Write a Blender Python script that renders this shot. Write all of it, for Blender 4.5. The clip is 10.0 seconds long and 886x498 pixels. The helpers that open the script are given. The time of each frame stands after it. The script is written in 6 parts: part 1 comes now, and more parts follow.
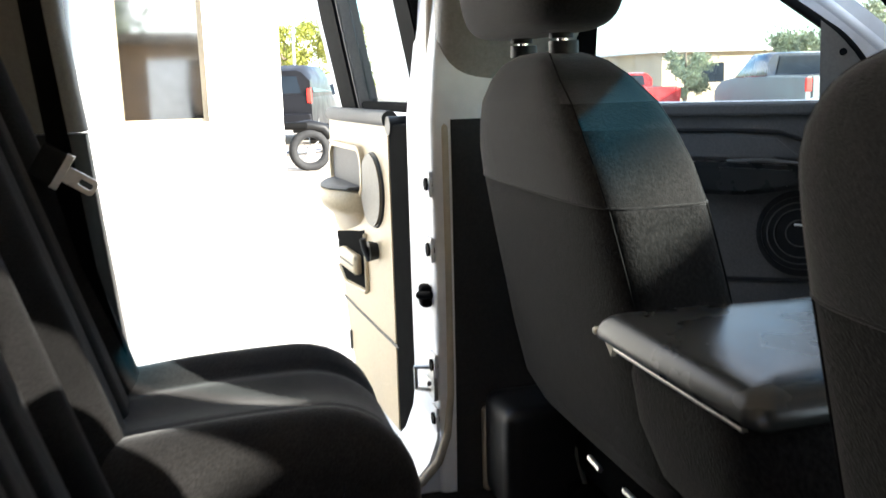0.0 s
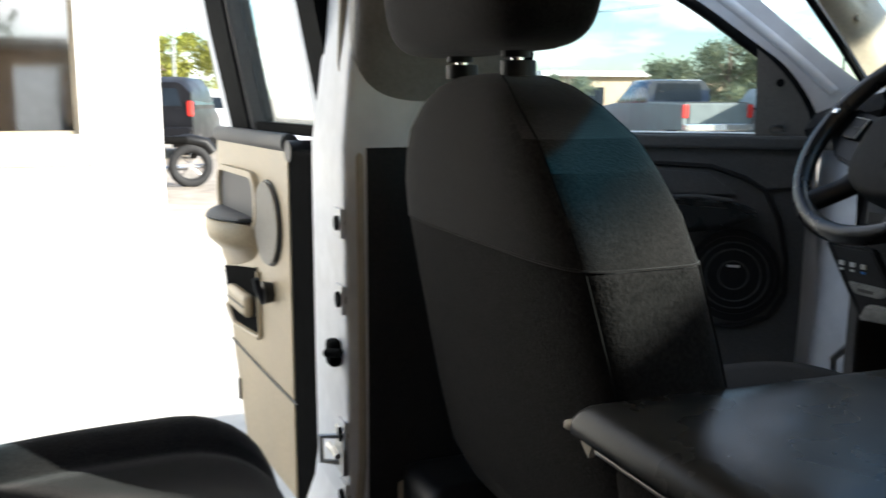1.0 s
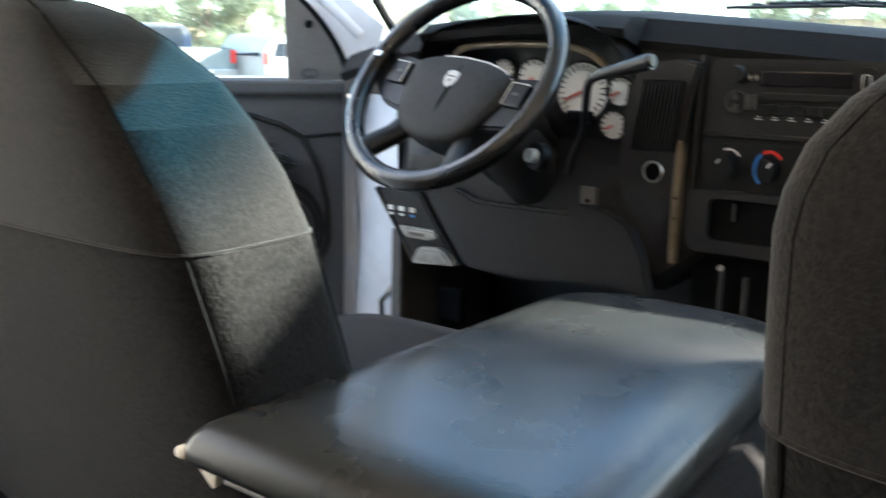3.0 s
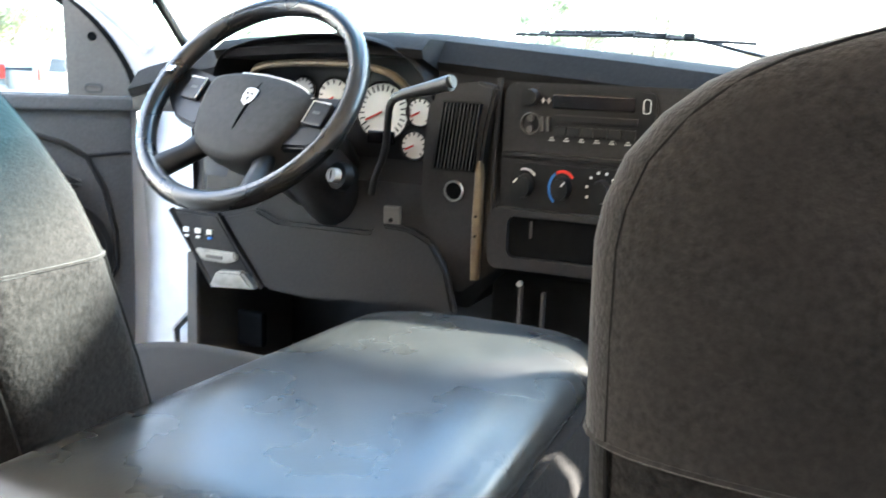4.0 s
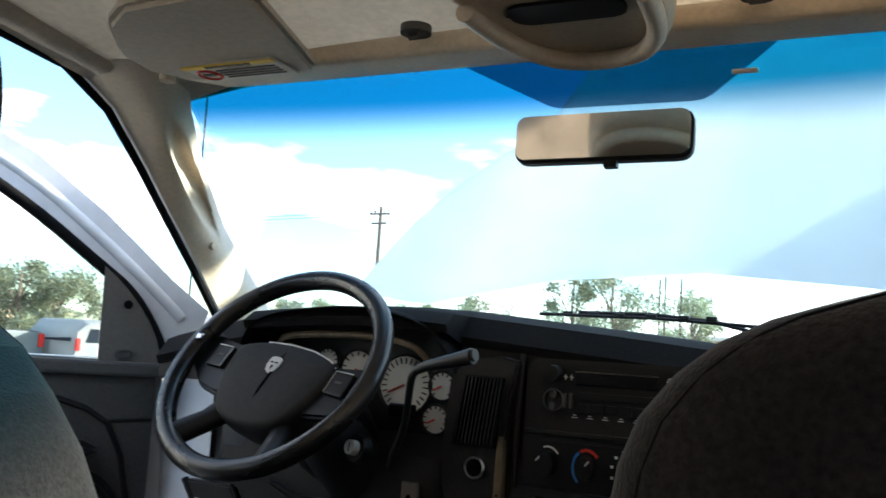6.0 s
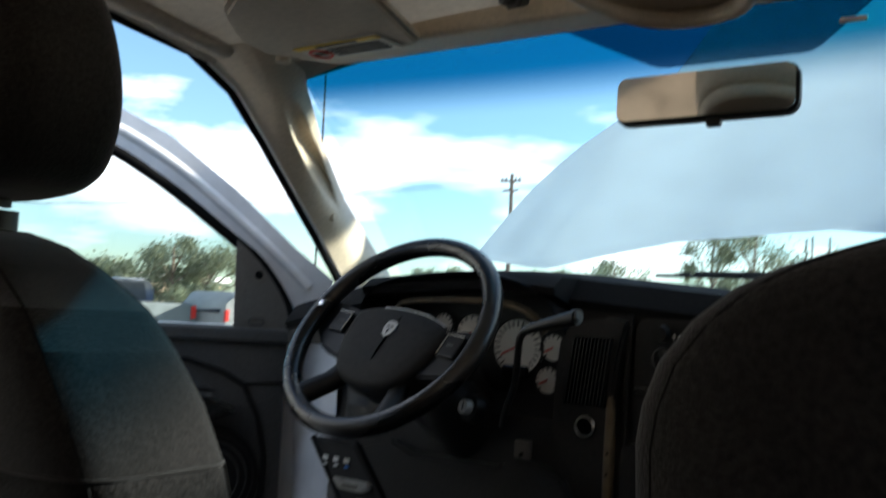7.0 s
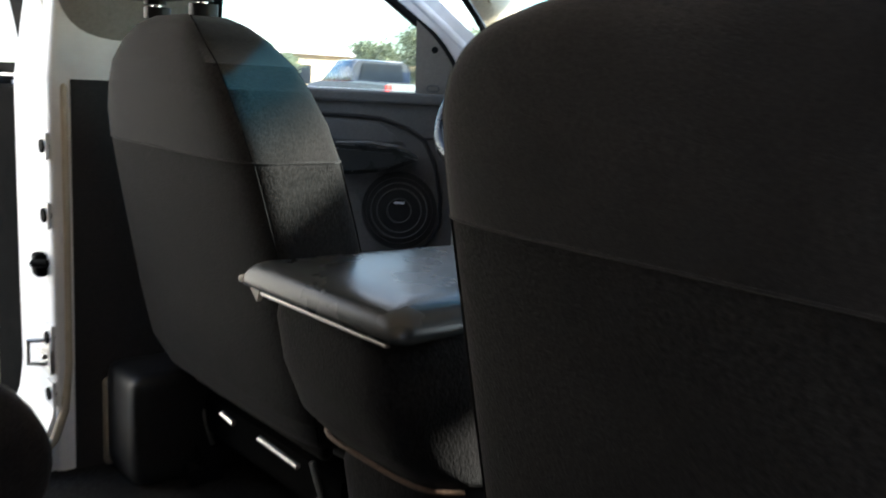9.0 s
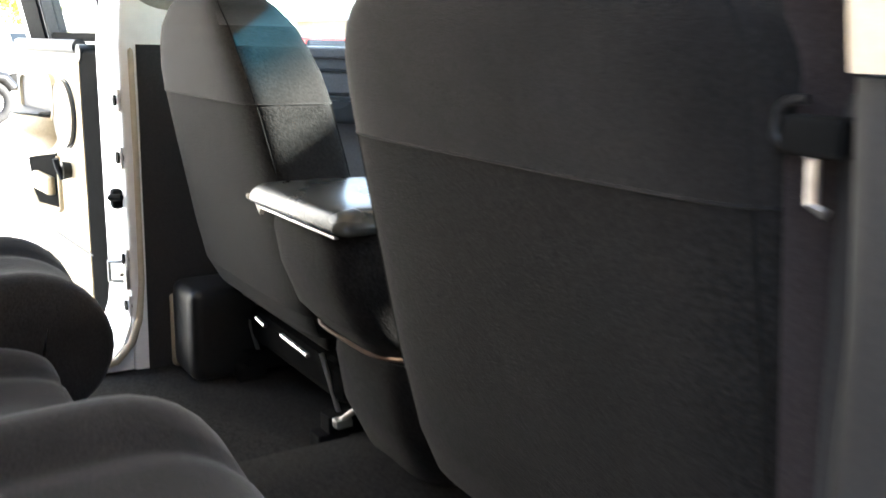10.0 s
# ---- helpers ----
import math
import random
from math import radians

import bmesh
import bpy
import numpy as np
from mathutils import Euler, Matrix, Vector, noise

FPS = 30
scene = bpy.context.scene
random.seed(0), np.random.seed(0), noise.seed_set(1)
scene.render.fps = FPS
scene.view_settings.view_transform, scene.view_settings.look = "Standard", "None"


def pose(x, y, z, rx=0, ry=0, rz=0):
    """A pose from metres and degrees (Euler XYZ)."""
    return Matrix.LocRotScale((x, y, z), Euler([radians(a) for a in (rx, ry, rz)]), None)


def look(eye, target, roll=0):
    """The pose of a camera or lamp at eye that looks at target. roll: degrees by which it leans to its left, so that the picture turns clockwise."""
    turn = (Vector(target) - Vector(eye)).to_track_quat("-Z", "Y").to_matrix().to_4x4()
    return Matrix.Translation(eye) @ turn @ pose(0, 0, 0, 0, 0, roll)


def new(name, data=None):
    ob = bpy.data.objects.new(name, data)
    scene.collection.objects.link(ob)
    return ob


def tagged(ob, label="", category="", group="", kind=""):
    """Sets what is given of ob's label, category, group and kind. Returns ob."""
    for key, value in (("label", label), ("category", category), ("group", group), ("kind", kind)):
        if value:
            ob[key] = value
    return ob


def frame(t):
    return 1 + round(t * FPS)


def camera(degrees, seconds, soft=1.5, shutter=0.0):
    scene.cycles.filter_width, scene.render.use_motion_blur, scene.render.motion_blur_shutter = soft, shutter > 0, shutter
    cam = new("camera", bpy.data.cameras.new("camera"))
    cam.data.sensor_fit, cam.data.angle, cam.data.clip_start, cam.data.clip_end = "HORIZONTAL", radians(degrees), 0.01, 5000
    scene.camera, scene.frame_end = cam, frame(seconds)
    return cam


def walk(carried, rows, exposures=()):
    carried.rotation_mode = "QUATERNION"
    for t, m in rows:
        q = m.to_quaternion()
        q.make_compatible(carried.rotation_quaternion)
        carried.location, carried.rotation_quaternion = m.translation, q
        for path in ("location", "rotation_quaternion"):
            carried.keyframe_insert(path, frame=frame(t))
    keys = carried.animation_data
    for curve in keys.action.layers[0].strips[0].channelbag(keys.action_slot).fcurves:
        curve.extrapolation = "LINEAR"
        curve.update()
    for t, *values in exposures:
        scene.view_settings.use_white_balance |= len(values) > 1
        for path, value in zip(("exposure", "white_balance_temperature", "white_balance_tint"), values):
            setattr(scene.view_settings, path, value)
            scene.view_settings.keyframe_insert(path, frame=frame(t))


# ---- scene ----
cam = camera(52.0, 10.0, shutter=0.5)
PATH = [
    (0, (0.76, -0.532, 1.3), (-1.146, -0.047, 0.937), -1.7),
    (0.5, (0.621, -0.495, 1.295), (-1.288, 0.021, 0.996), -0.8),
    (1, (0.525, -0.516, 1.308), (-1.308, 0.214, 0.979), -0.0),
    (1.5, (0.457, -0.517, 1.298), (-1.284, 0.409, 0.965), 0.8),
    (2, (0.411, -0.516, 1.294), (-1.187, 0.636, 0.948), 0.9),
    (2.5, (0.38, -0.502, 1.294), (-1.028, 0.866, 0.915), 0.8),
    (3, (0.344, -0.489, 1.299), (-0.822, 1.076, 0.863), 0.7),
    (3.2, (0.335, -0.49, 1.304), (-0.723, 1.142, 0.84), 1.0),
    (4.3, (0.328, -0.481, 1.29), (-0.423, 1.348, 0.987), 2.2),
    (4.5, (0.328, -0.478, 1.289), (-0.419, 1.364, 1.063), 2.4),
    (5, (0.327, -0.467, 1.287), (-0.437, 1.381, 1.249), 3.0),
    (5.5, (0.325, -0.476, 1.286), (-0.47, 1.353, 1.428), 3.6),
    (5.7, (0.327, -0.477, 1.286), (-0.494, 1.336, 1.49), 3.7),
    (6.8, (0.366, -0.482, 1.279), (-0.712, 1.192, 1.488), 3.7),
    (7, (0.381, -0.488, 1.281), (-0.750, 1.157, 1.421), 2.9),
    (7.5, (0.427, -0.500, 1.276), (-0.837, 1.048, 1.229), 1.6),
    (8, (0.477, -0.531, 1.259), (-0.865, 0.944, 1.124), 1.8),
    (8.5, (0.605, -0.577, 1.256), (-0.812, 0.810, 1.016), 2.6),
    (9, (0.805, -0.625, 1.26), (-0.697, 0.645, 0.901), 2.9),
    (9.5, (0.942, -0.601, 1.25), (-0.674, 0.508, 0.851), 1.7),
    (10, (1.136, -0.608, 1.248), (-0.503, 0.449, 0.809), 1.2),
]
walk(cam, [(t, look(eye, target, roll)) for t, eye, target, roll in PATH],
     exposures=[(0, 2.52), (0.5, 1.97), (1, 1.57), (1.5, 1.52), (2, 1.77), (2.5, 2.72), (3, 3.62), (4.4, 4.92), (5, 4.12), (5.7, 2.62), (6.8, 1.37), (8, 1.22), (8.5, 1.92), (9, 2.52), (10, 3.92)])

# ---- world and sun ----
TO_SUN = Vector((1.0, 1.0, 0.58)).normalized()
world = bpy.data.worlds.new("sky")
scene.world = world
world.use_nodes = True
wn, wl = world.node_tree.nodes, world.node_tree.links
wn.clear()
w_out = wn.new("ShaderNodeOutputWorld")
w_bg = wn.new("ShaderNodeBackground")
w_sky = wn.new("ShaderNodeTexSky")
w_sky.sky_type = 'NISHITA'
w_sky.sun_disc = False
w_sky.sun_elevation = math.asin(TO_SUN.z)
w_sky.sun_rotation = math.atan2(TO_SUN.x, TO_SUN.y)
w_sky.air_density, w_sky.dust_density, w_sky.ozone_density = 1.0, 0.6, 1.5
w_co = wn.new("ShaderNodeTexCoord")
w_map = wn.new("ShaderNodeMapping")
w_map.inputs["Scale"].default_value = (1.2, 1.2, 4.5)
w_map.inputs["Location"].default_value = (0.3, 0.1, 0.4)
w_noise = wn.new("ShaderNodeTexNoise")
w_noise.inputs["Scale"].default_value = 2.2
w_noise.inputs["Detail"].default_value = 7
w_noise.inputs["Roughness"].default_value = 0.52
w_ramp = wn.new("ShaderNodeValToRGB")
w_ramp.color_ramp.elements[0].position = 0.50
w_ramp.color_ramp.elements[1].position = 0.66
w_mix = wn.new("ShaderNodeMix")
w_mix.data_type = 'RGBA'
w_mix.inputs["B"].default_value = (11.0, 11.2, 11.6, 1)
wl.new(w_co.outputs["Generated"], w_map.inputs["Vector"])
wl.new(w_map.outputs[0], w_noise.inputs["Vector"])
wl.new(w_noise.outputs["Fac"], w_ramp.inputs["Fac"])
wl.new(w_ramp.outputs["Color"], w_mix.inputs["Factor"])
w_tint = wn.new("ShaderNodeMix")
w_tint.data_type, w_tint.blend_type = 'RGBA', 'MULTIPLY'
w_tint.inputs["Factor"].default_value = 1.0
w_tint.inputs["B"].default_value = (0.80, 0.99, 1.085, 1)
wl.new(w_sky.outputs["Color"], w_tint.inputs["A"])
wl.new(w_tint.outputs["Result"], w_mix.inputs["A"])
wl.new(w_mix.outputs["Result"], w_bg.inputs["Color"])
w_bg.inputs["Strength"].default_value = 0.11
wl.new(w_bg.outputs[0], w_out.inputs["Surface"])

sun_data = bpy.data.lights.new("sun", 'SUN')
sun_data.energy = 5.0
sun_data.angle = radians(0.53)
sun_data.color = (1.0, 0.95, 0.86)
sun = new("sun", sun_data)
sun.rotation_mode = 'QUATERNION'
sun.rotation_quaternion = TO_SUN.to_track_quat('Z', 'Y')


# ---- materials ----
def mat(name, color, rough=0.6, metal=0.0, scale=40.0, var=0.25, bump=0.0, bump_scale=None, stain=0.15,
        stain_scale=3.0, sheen=0.0, spec=0.5, coat=0.0, random=0.0):
    """A surface with fine grain, larger stains and relief."""
    m = bpy.data.materials.new(name)
    m.use_nodes = True
    n, l = m.node_tree.nodes, m.node_tree.links
    b = n["Principled BSDF"]
    co = n.new("ShaderNodeTexCoord")
    n1 = n.new("ShaderNodeTexNoise")
    n1.inputs["Scale"].default_value = scale
    n1.inputs["Detail"].default_value = 5
    n2 = n.new("ShaderNodeTexNoise")
    n2.inputs["Scale"].default_value = stain_scale
    n2.inputs["Detail"].default_value = 4
    l.new(co.outputs["Object"], n1.inputs["Vector"])
    l.new(co.outputs["Object"], n2.inputs["Vector"])
    a1 = n.new("ShaderNodeMapRange")
    a1.inputs["From Min"].default_value, a1.inputs["From Max"].default_value = 0.3, 0.7
    a1.inputs["To Min"].default_value, a1.inputs["To Max"].default_value = 1 - var, 1 + var
    a2 = n.new("ShaderNodeMapRange")
    a2.inputs["From Min"].default_value, a2.inputs["From Max"].default_value = 0.3, 0.7
    a2.inputs["To Min"].default_value, a2.inputs["To Max"].default_value = 1 - stain, 1 + stain
    l.new(n1.outputs["Fac"], a1.inputs["Value"])
    l.new(n2.outputs["Fac"], a2.inputs["Value"])
    mul = n.new("ShaderNodeMath")
    mul.operation = 'MULTIPLY'
    l.new(a1.outputs[0], mul.inputs[0])
    l.new(a2.outputs[0], mul.inputs[1])
    last = mul.outputs[0]
    if random:
        oi = n.new("ShaderNodeObjectInfo")
        a3 = n.new("ShaderNodeMapRange")
        a3.inputs["To Min"].default_value, a3.inputs["To Max"].default_value = 1 - random, 1 + random
        l.new(oi.outputs["Random"], a3.inputs["Value"])
        mu2 = n.new("ShaderNodeMath")
        mu2.operation = 'MULTIPLY'
        l.new(last, mu2.inputs[0])
        l.new(a3.outputs[0], mu2.inputs[1])
        last = mu2.outputs[0]
    vm = n.new("ShaderNodeVectorMath")
    vm.operation = 'SCALE'
    vm.inputs[0].default_value = color
    l.new(last, vm.inputs["Scale"])
    l.new(vm.outputs[0], b.inputs["Base Color"])
    b.inputs["Metallic"].default_value = metal
    b.inputs["Specular IOR Level"].default_value = spec
    ra = n.new("ShaderNodeMapRange")
    ra.inputs["From Min"].default_value, ra.inputs["From Max"].default_value = 0.3, 0.7
    ra.inputs["To Min"].default_value, ra.inputs["To Max"].default_value = max(0.02, rough - 0.07), min(1, rough + 0.07)
    l.new(n2.outputs["Fac"], ra.inputs["Value"])
    l.new(ra.outputs[0], b.inputs["Roughness"])
    if sheen:
        b.inputs["Sheen Weight"].default_value = sheen
        b.inputs["Sheen Roughness"].default_value = 0.4
    if coat:
        b.inputs["Coat Weight"].default_value = coat
        b.inputs["Coat Roughness"].default_value = 0.05
    if bump:
        n3 = n.new("ShaderNodeTexNoise")
        n3.inputs["Scale"].default_value = bump_scale or scale * 3
        n3.inputs["Detail"].default_value = 4
        l.new(co.outputs["Object"], n3.inputs["Vector"])
        bp = n.new("ShaderNodeBump")
        bp.inputs["Strength"].default_value = bump
        bp.inputs["Distance"].default_value = 0.004
        l.new(n3.outputs["Fac"], bp.inputs["Height"])
        l.new(bp.outputs[0], b.inputs["Normal"])
    return m


def pane_mat(name, color, gloss=0.05, band=None):
    """Clear or tinted sheet glass; band: (height where the tint starts, height where it is full, its colour)."""
    m = bpy.data.materials.new(name)
    m.use_nodes = True
    n, l = m.node_tree.nodes, m.node_tree.links
    n.clear()
    out = n.new("ShaderNodeOutputMaterial")
    tr = n.new("ShaderNodeBsdfTransparent")
    tr.inputs["Color"].default_value = (*color, 1)
    gl = n.new("ShaderNodeBsdfGlossy")
    gl.inputs["Roughness"].default_value = 0.02
    lw = n.new("ShaderNodeLayerWeight")
    lw.inputs["Blend"].default_value = 0.5
    pw = n.new("ShaderNodeMath")
    pw.operation = 'POWER'
    pw.inputs[1].default_value = 4.0
    l.new(lw.outputs["Facing"], pw.inputs[0])
    fr = n.new("ShaderNodeMapRange")
    fr.inputs["To Min"].default_value, fr.inputs["To Max"].default_value = gloss, 0.6
    l.new(pw.outputs[0], fr.inputs["Value"])
    mx = n.new("ShaderNodeMixShader")
    l.new(fr.outputs[0], mx.inputs["Fac"])
    l.new(tr.outputs[0], mx.inputs[1])
    l.new(gl.outputs[0], mx.inputs[2])
    l.new(mx.outputs[0], out.inputs["Surface"])
    if band:
        ge = n.new("ShaderNodeNewGeometry")
        sp = n.new("ShaderNodeSeparateXYZ")
        l.new(ge.outputs["Position"], sp.inputs[0])
        mr = n.new("ShaderNodeMapRange")
        mr.interpolation_type = 'SMOOTHSTEP'
        mr.inputs["From Min"].default_value, mr.inputs["From Max"].default_value = band[0], band[1]
        l.new(sp.outputs["Z"], mr.inputs["Value"])
        cm = n.new("ShaderNodeMix")
        cm.data_type = 'RGBA'
        cm.inputs["A"].default_value = (*color, 1)
        cm.inputs["B"].default_value = (*band[2], 1)
        l.new(mr.outputs[0], cm.inputs["Factor"])
        l.new(cm.outputs["Result"], tr.inputs["Color"])
    return m


M_CLOTH = mat("charcoal_velour", (0.0122, 0.0112, 0.0110), 0.95, scale=300, var=0.40, bump=0.22, bump_scale=520, stain=0.45, stain_scale=8, sheen=0.14, spec=0.1)
M_CLOTH_LOW = mat("charcoal_cloth_coarse", (0.0095, 0.0088, 0.0086), 0.95, scale=230, var=0.55, bump=0.40, bump_scale=340, stain=0.30, stain_scale=10, sheen=0.05, spec=0.1)
M_WORN = mat("worn_brown_edge", (0.085, 0.048, 0.028), 0.8, scale=200, var=0.3)
# white hood paint with the blue of sky light put into it
M_HOOD = mat("white_paint_sky_tinted", (0.70, 0.79, 0.83), 0.45, scale=12, var=0.02, stain=0.03)
M_PIPING = mat("black_piping", (0.006, 0.006, 0.006), 0.95, spec=0.08)
M_VINYL = mat("black_vinyl", (0.021, 0.0218, 0.0215), 0.27, scale=30, var=0.12, bump=0.03, bump_scale=380, stain=0.10, stain_scale=9, spec=0.24)
M_DASH = mat("dark_slate_plastic", (0.0250, 0.0243, 0.0248), 0.52, scale=200, var=0.15, bump=0.12, bump_scale=700, stain=0.2, spec=0.18)
M_PLASTIC = mat("grey_plastic", (0.058, 0.057, 0.055), 0.55, scale=150, var=0.15, bump=0.2, bump_scale=450, spec=0.4)
M_BLACK = mat("black_plastic", (0.009, 0.009, 0.0095), 0.45, scale=90, var=0.2, spec=0.3)
# near-black base colour that carries the shade of hollows and gaps
M_VOID = mat("hollow_shade_black", (0.004, 0.004, 0.004), 0.95, spec=0.02)
# tan of dash edges that catch light, put into the base colour
M_LIT_TAN = mat("lit_tan_edge", (0.13, 0.098, 0.06), 0.38, scale=60, var=0.25, stain=0.35, stain_scale=14, spec=0.45)
M_RUBBER = mat("black_rubber", (0.005, 0.005, 0.005), 0.85, scale=60, spec=0.07)
M_TAUPE = mat("taupe_plastic", (0.56, 0.46, 0.34), 0.42, scale=150, var=0.08, bump=0.2, bump_scale=450)
M_TAUPE_MID = mat("grey_taupe_plastic", (0.30, 0.26, 0.205), 0.6, scale=150, var=0.1, bump=0.2, bump_scale=450)
M_TANDOOR = mat("tan_door_plastic", (0.50, 0.385, 0.235), 0.42, scale=150, var=0.08, bump=0.2, bump_scale=450)
M_WEBBING = mat("brown_grey_webbing", (0.050, 0.041, 0.041), 0.8, scale=300, var=0.2, bump=0.3, bump_scale=700, spec=0.2)
# darker grey copy of the taupe trim, for the shaded left pillar
M_TRIMSHADE = mat("shaded_pillar_trim", (0.26, 0.25, 0.235), 0.5, scale=150, var=0.1, bump=0.2, bump_scale=450, spec=0.4)
M_CREAM = mat("cream_rubber", (0.42, 0.37, 0.29), 0.7, scale=60, var=0.08)
M_TAUPE_DARK = mat("dark_taupe_plastic", (0.10, 0.09, 0.08), 0.6, scale=150, var=0.1, bump=0.2, bump_scale=450)
M_LINER = mat("headliner_cloth", (0.52, 0.45, 0.36), 0.95, scale=90, var=0.08, bump=0.3, bump_scale=300)
M_PAINT = mat("white_paint", (0.80, 0.81, 0.83), 0.22, scale=12, var=0.02, stain=0.04, coat=0.6)
M_PAINT_IN = mat("white_paint_dull", (0.72, 0.73, 0.75), 0.4, scale=30, var=0.05, stain=0.12, stain_scale=9)
M_CHROME = mat("chrome", (0.75, 0.75, 0.76), 0.15, 1.0, scale=30, var=0.05)
M_STEEL = mat("bare_steel", (0.55, 0.54, 0.52), 0.35, 1.0, scale=60, var=0.2)
M_CARPET = mat("charcoal_carpet", (0.012, 0.0115, 0.011), 1.0, scale=160, var=0.5, bump=0.35, bump_scale=420, stain=0.35, stain_scale=6, spec=0.1)
M_WHEEL = mat("worn_wheel_rubber", (0.014, 0.0135, 0.013), 0.27, scale=60, var=0.15, bump=0.03, bump_scale=600, stain=0.25, stain_scale=10)
M_AIRBAG = mat("matte_airbag_cover", (0.017, 0.0165, 0.017), 0.68, scale=120, var=0.2, bump=0.10, bump_scale=500, stain=0.3, stain_scale=12, spec=0.25)
M_DOORTRIM = mat("door_trim_plastic", (0.070, 0.068, 0.066), 0.62, scale=200, var=0.15, bump=0.15, bump_scale=600, stain=0.2, spec=0.25)
M_SATIN = mat("satin_silver", (0.62, 0.61, 0.58), 0.5, 0.3, scale=60, var=0.1)
M_EMBLEM = mat("grey_white_emblem", (0.50, 0.50, 0.50), 0.45, scale=60, var=0.1)
M_WHITE = mat("white_print", (0.80, 0.80, 0.78), 0.5, var=0.03)
M_GAUGE = mat("gauge_face", (0.78, 0.77, 0.72), 0.5, var=0.03)
M_RED = mat("red_print", (0.65, 0.03, 0.02), 0.45, var=0.05)
M_BLUE = mat("blue_print", (0.03, 0.20, 0.62), 0.45, var=0.05)
M_YELLOW = mat("yellow_label", (0.75, 0.50, 0.05), 0.5, var=0.05)
M_PAPER = mat("printed_label", (0.62, 0.58, 0.50), 0.6, var=0.05)
M_LEVER = mat("worn_grey_lever", (0.27, 0.26, 0.235), 0.5, scale=80, var=0.2, stain=0.3, stain_scale=20)
M_LCD = mat("dark_display", (0.010, 0.008, 0.009), 0.22, var=0.02)
M_MIRROR = mat("mirror_silver", (0.9, 0.9, 0.9), 0.02, 1.0, var=0.0, stain=0.0)
M_WINDSHIELD = pane_mat("windshield_glass", (0.85, 0.955, 0.965), 0.05, (1.600, 1.650, (0.006, 0.23, 0.38)))
M_PANE = pane_mat("door_glass", (0.88, 0.91, 0.91), 0.05)
M_FRIT = pane_mat("blue_shade_dots", (0.14, 0.20, 0.26), 0.02)
M_TEAL = pane_mat("teal_sticker", (0.01, 0.30, 0.36), 0.02)
M_WINGLASS = mat("reflecting_window_glass", (0.32, 0.32, 0.31), 0.012, 1.0, scale=2, var=0.03, stain=0.1, stain_scale=1.5)
# dark tint added to hold back light from behind the seats
M_DIMMING = pane_mat("dimming_glass", (0.10, 0.11, 0.11), 0.06)
M_DARKPANE = mat("dark_vehicle_glass", (0.016, 0.022, 0.03), 0.15, var=0.05, spec=0.12)
# dash top colour, darkened to stand for shade on it
M_DASH_DARKENED = mat("darkened_dash_top", (0.012, 0.012, 0.013), 0.85, scale=200, var=0.2, bump=0.2, bump_scale=600, stain=0.3, spec=0.12)
M_STUCCO = mat("white_stucco", (0.80, 0.78, 0.74), 0.9, scale=20, var=0.06, bump=0.6, bump_scale=60, stain=0.06, stain_scale=0.8)
M_DARKGROUND = mat("dark_ground", (0.055, 0.053, 0.050), 0.95, scale=12, var=0.3, bump=0.4, bump_scale=60, stain=0.25, stain_scale=0.5)
M_GROUND = mat("pale_gravel", (0.34, 0.29, 0.235), 0.95, scale=3.0, var=0.25, bump=0.8, bump_scale=14, stain=0.2, stain_scale=0.25)
M_CONCRETE = mat("pale_concrete", (0.52, 0.485, 0.43), 0.9, scale=10, var=0.1, bump=0.3, bump_scale=60, stain=0.15, stain_scale=0.7)
M_LEAF = mat("eucalyptus_leaf", (0.26, 0.30, 0.19), 0.7, scale=2.0, var=0.4, stain=0.4, stain_scale=0.5, random=0.25)
M_LEAF_Y = mat("yellow_green_leaf", (0.34, 0.35, 0.07), 0.7, scale=2.0, var=0.4, stain=0.4, stain_scale=0.5, random=0.2)
M_BARK = mat("grey_bark", (0.20, 0.16, 0.12), 0.9, scale=8, var=0.3, bump=0.6)
M_TAN = mat("tan_stucco", (0.50, 0.40, 0.28), 0.9, scale=2, var=0.08, stain_scale=0.4)
M_WOOD = mat("weathered_pole_wood", (0.13, 0.10, 0.08), 0.9, scale=6, var=0.3)
M_TRIM = mat("tan_window_trim", (0.42, 0.33, 0.22), 0.6, scale=20, var=0.1)
M_TYRE = mat("tyre_rubber", (0.015, 0.015, 0.016), 0.8, scale=20)


# ---- mesh helpers ----
def part(name, bm, material, parent=None, label="", smooth=None, loc=None):
    """Links a bmesh as one mesh object, under a thing or a part."""
    me = bpy.data.meshes.new(name)
    bmesh.ops.recalc_face_normals(bm, faces=bm.faces[:])
    bm.to_mesh(me)
    bm.free()
    if smooth is not None:
        lim = radians(smooth)
        me.polygons.foreach_set("use_smooth", [True] * len(me.polygons))
        me.set_sharp_from_angle(angle=lim)
    me.materials.append(material)
    ob = new(name, me)
    if parent is not None:
        ob.parent = parent
    if label:
        ob["label"] = label
    return ob


def thing(name, label, category, group="", kind=""):
    return tagged(new(name), label, category, group, kind)


def bm_box(x0, x1, y0, y1, z0, z1, bev=0.0, seg=2, m=None):
    bm = bmesh.new()
    bmesh.ops.create_cube(bm, size=1)
    bmesh.ops.scale(bm, vec=(abs(x1 - x0), abs(y1 - y0), abs(z1 - z0)), verts=bm.verts)
    bmesh.ops.translate(bm, vec=((x0 + x1) / 2, (y0 + y1) / 2, (z0 + z1) / 2), verts=bm.verts)
    if bev:
        bmesh.ops.bevel(bm, geom=bm.edges[:], offset=bev, segments=seg, profile=0.6, affect='EDGES')
    if m is not None:
        bmesh.ops.transform(bm, matrix=m, verts=bm.verts)
    return bm


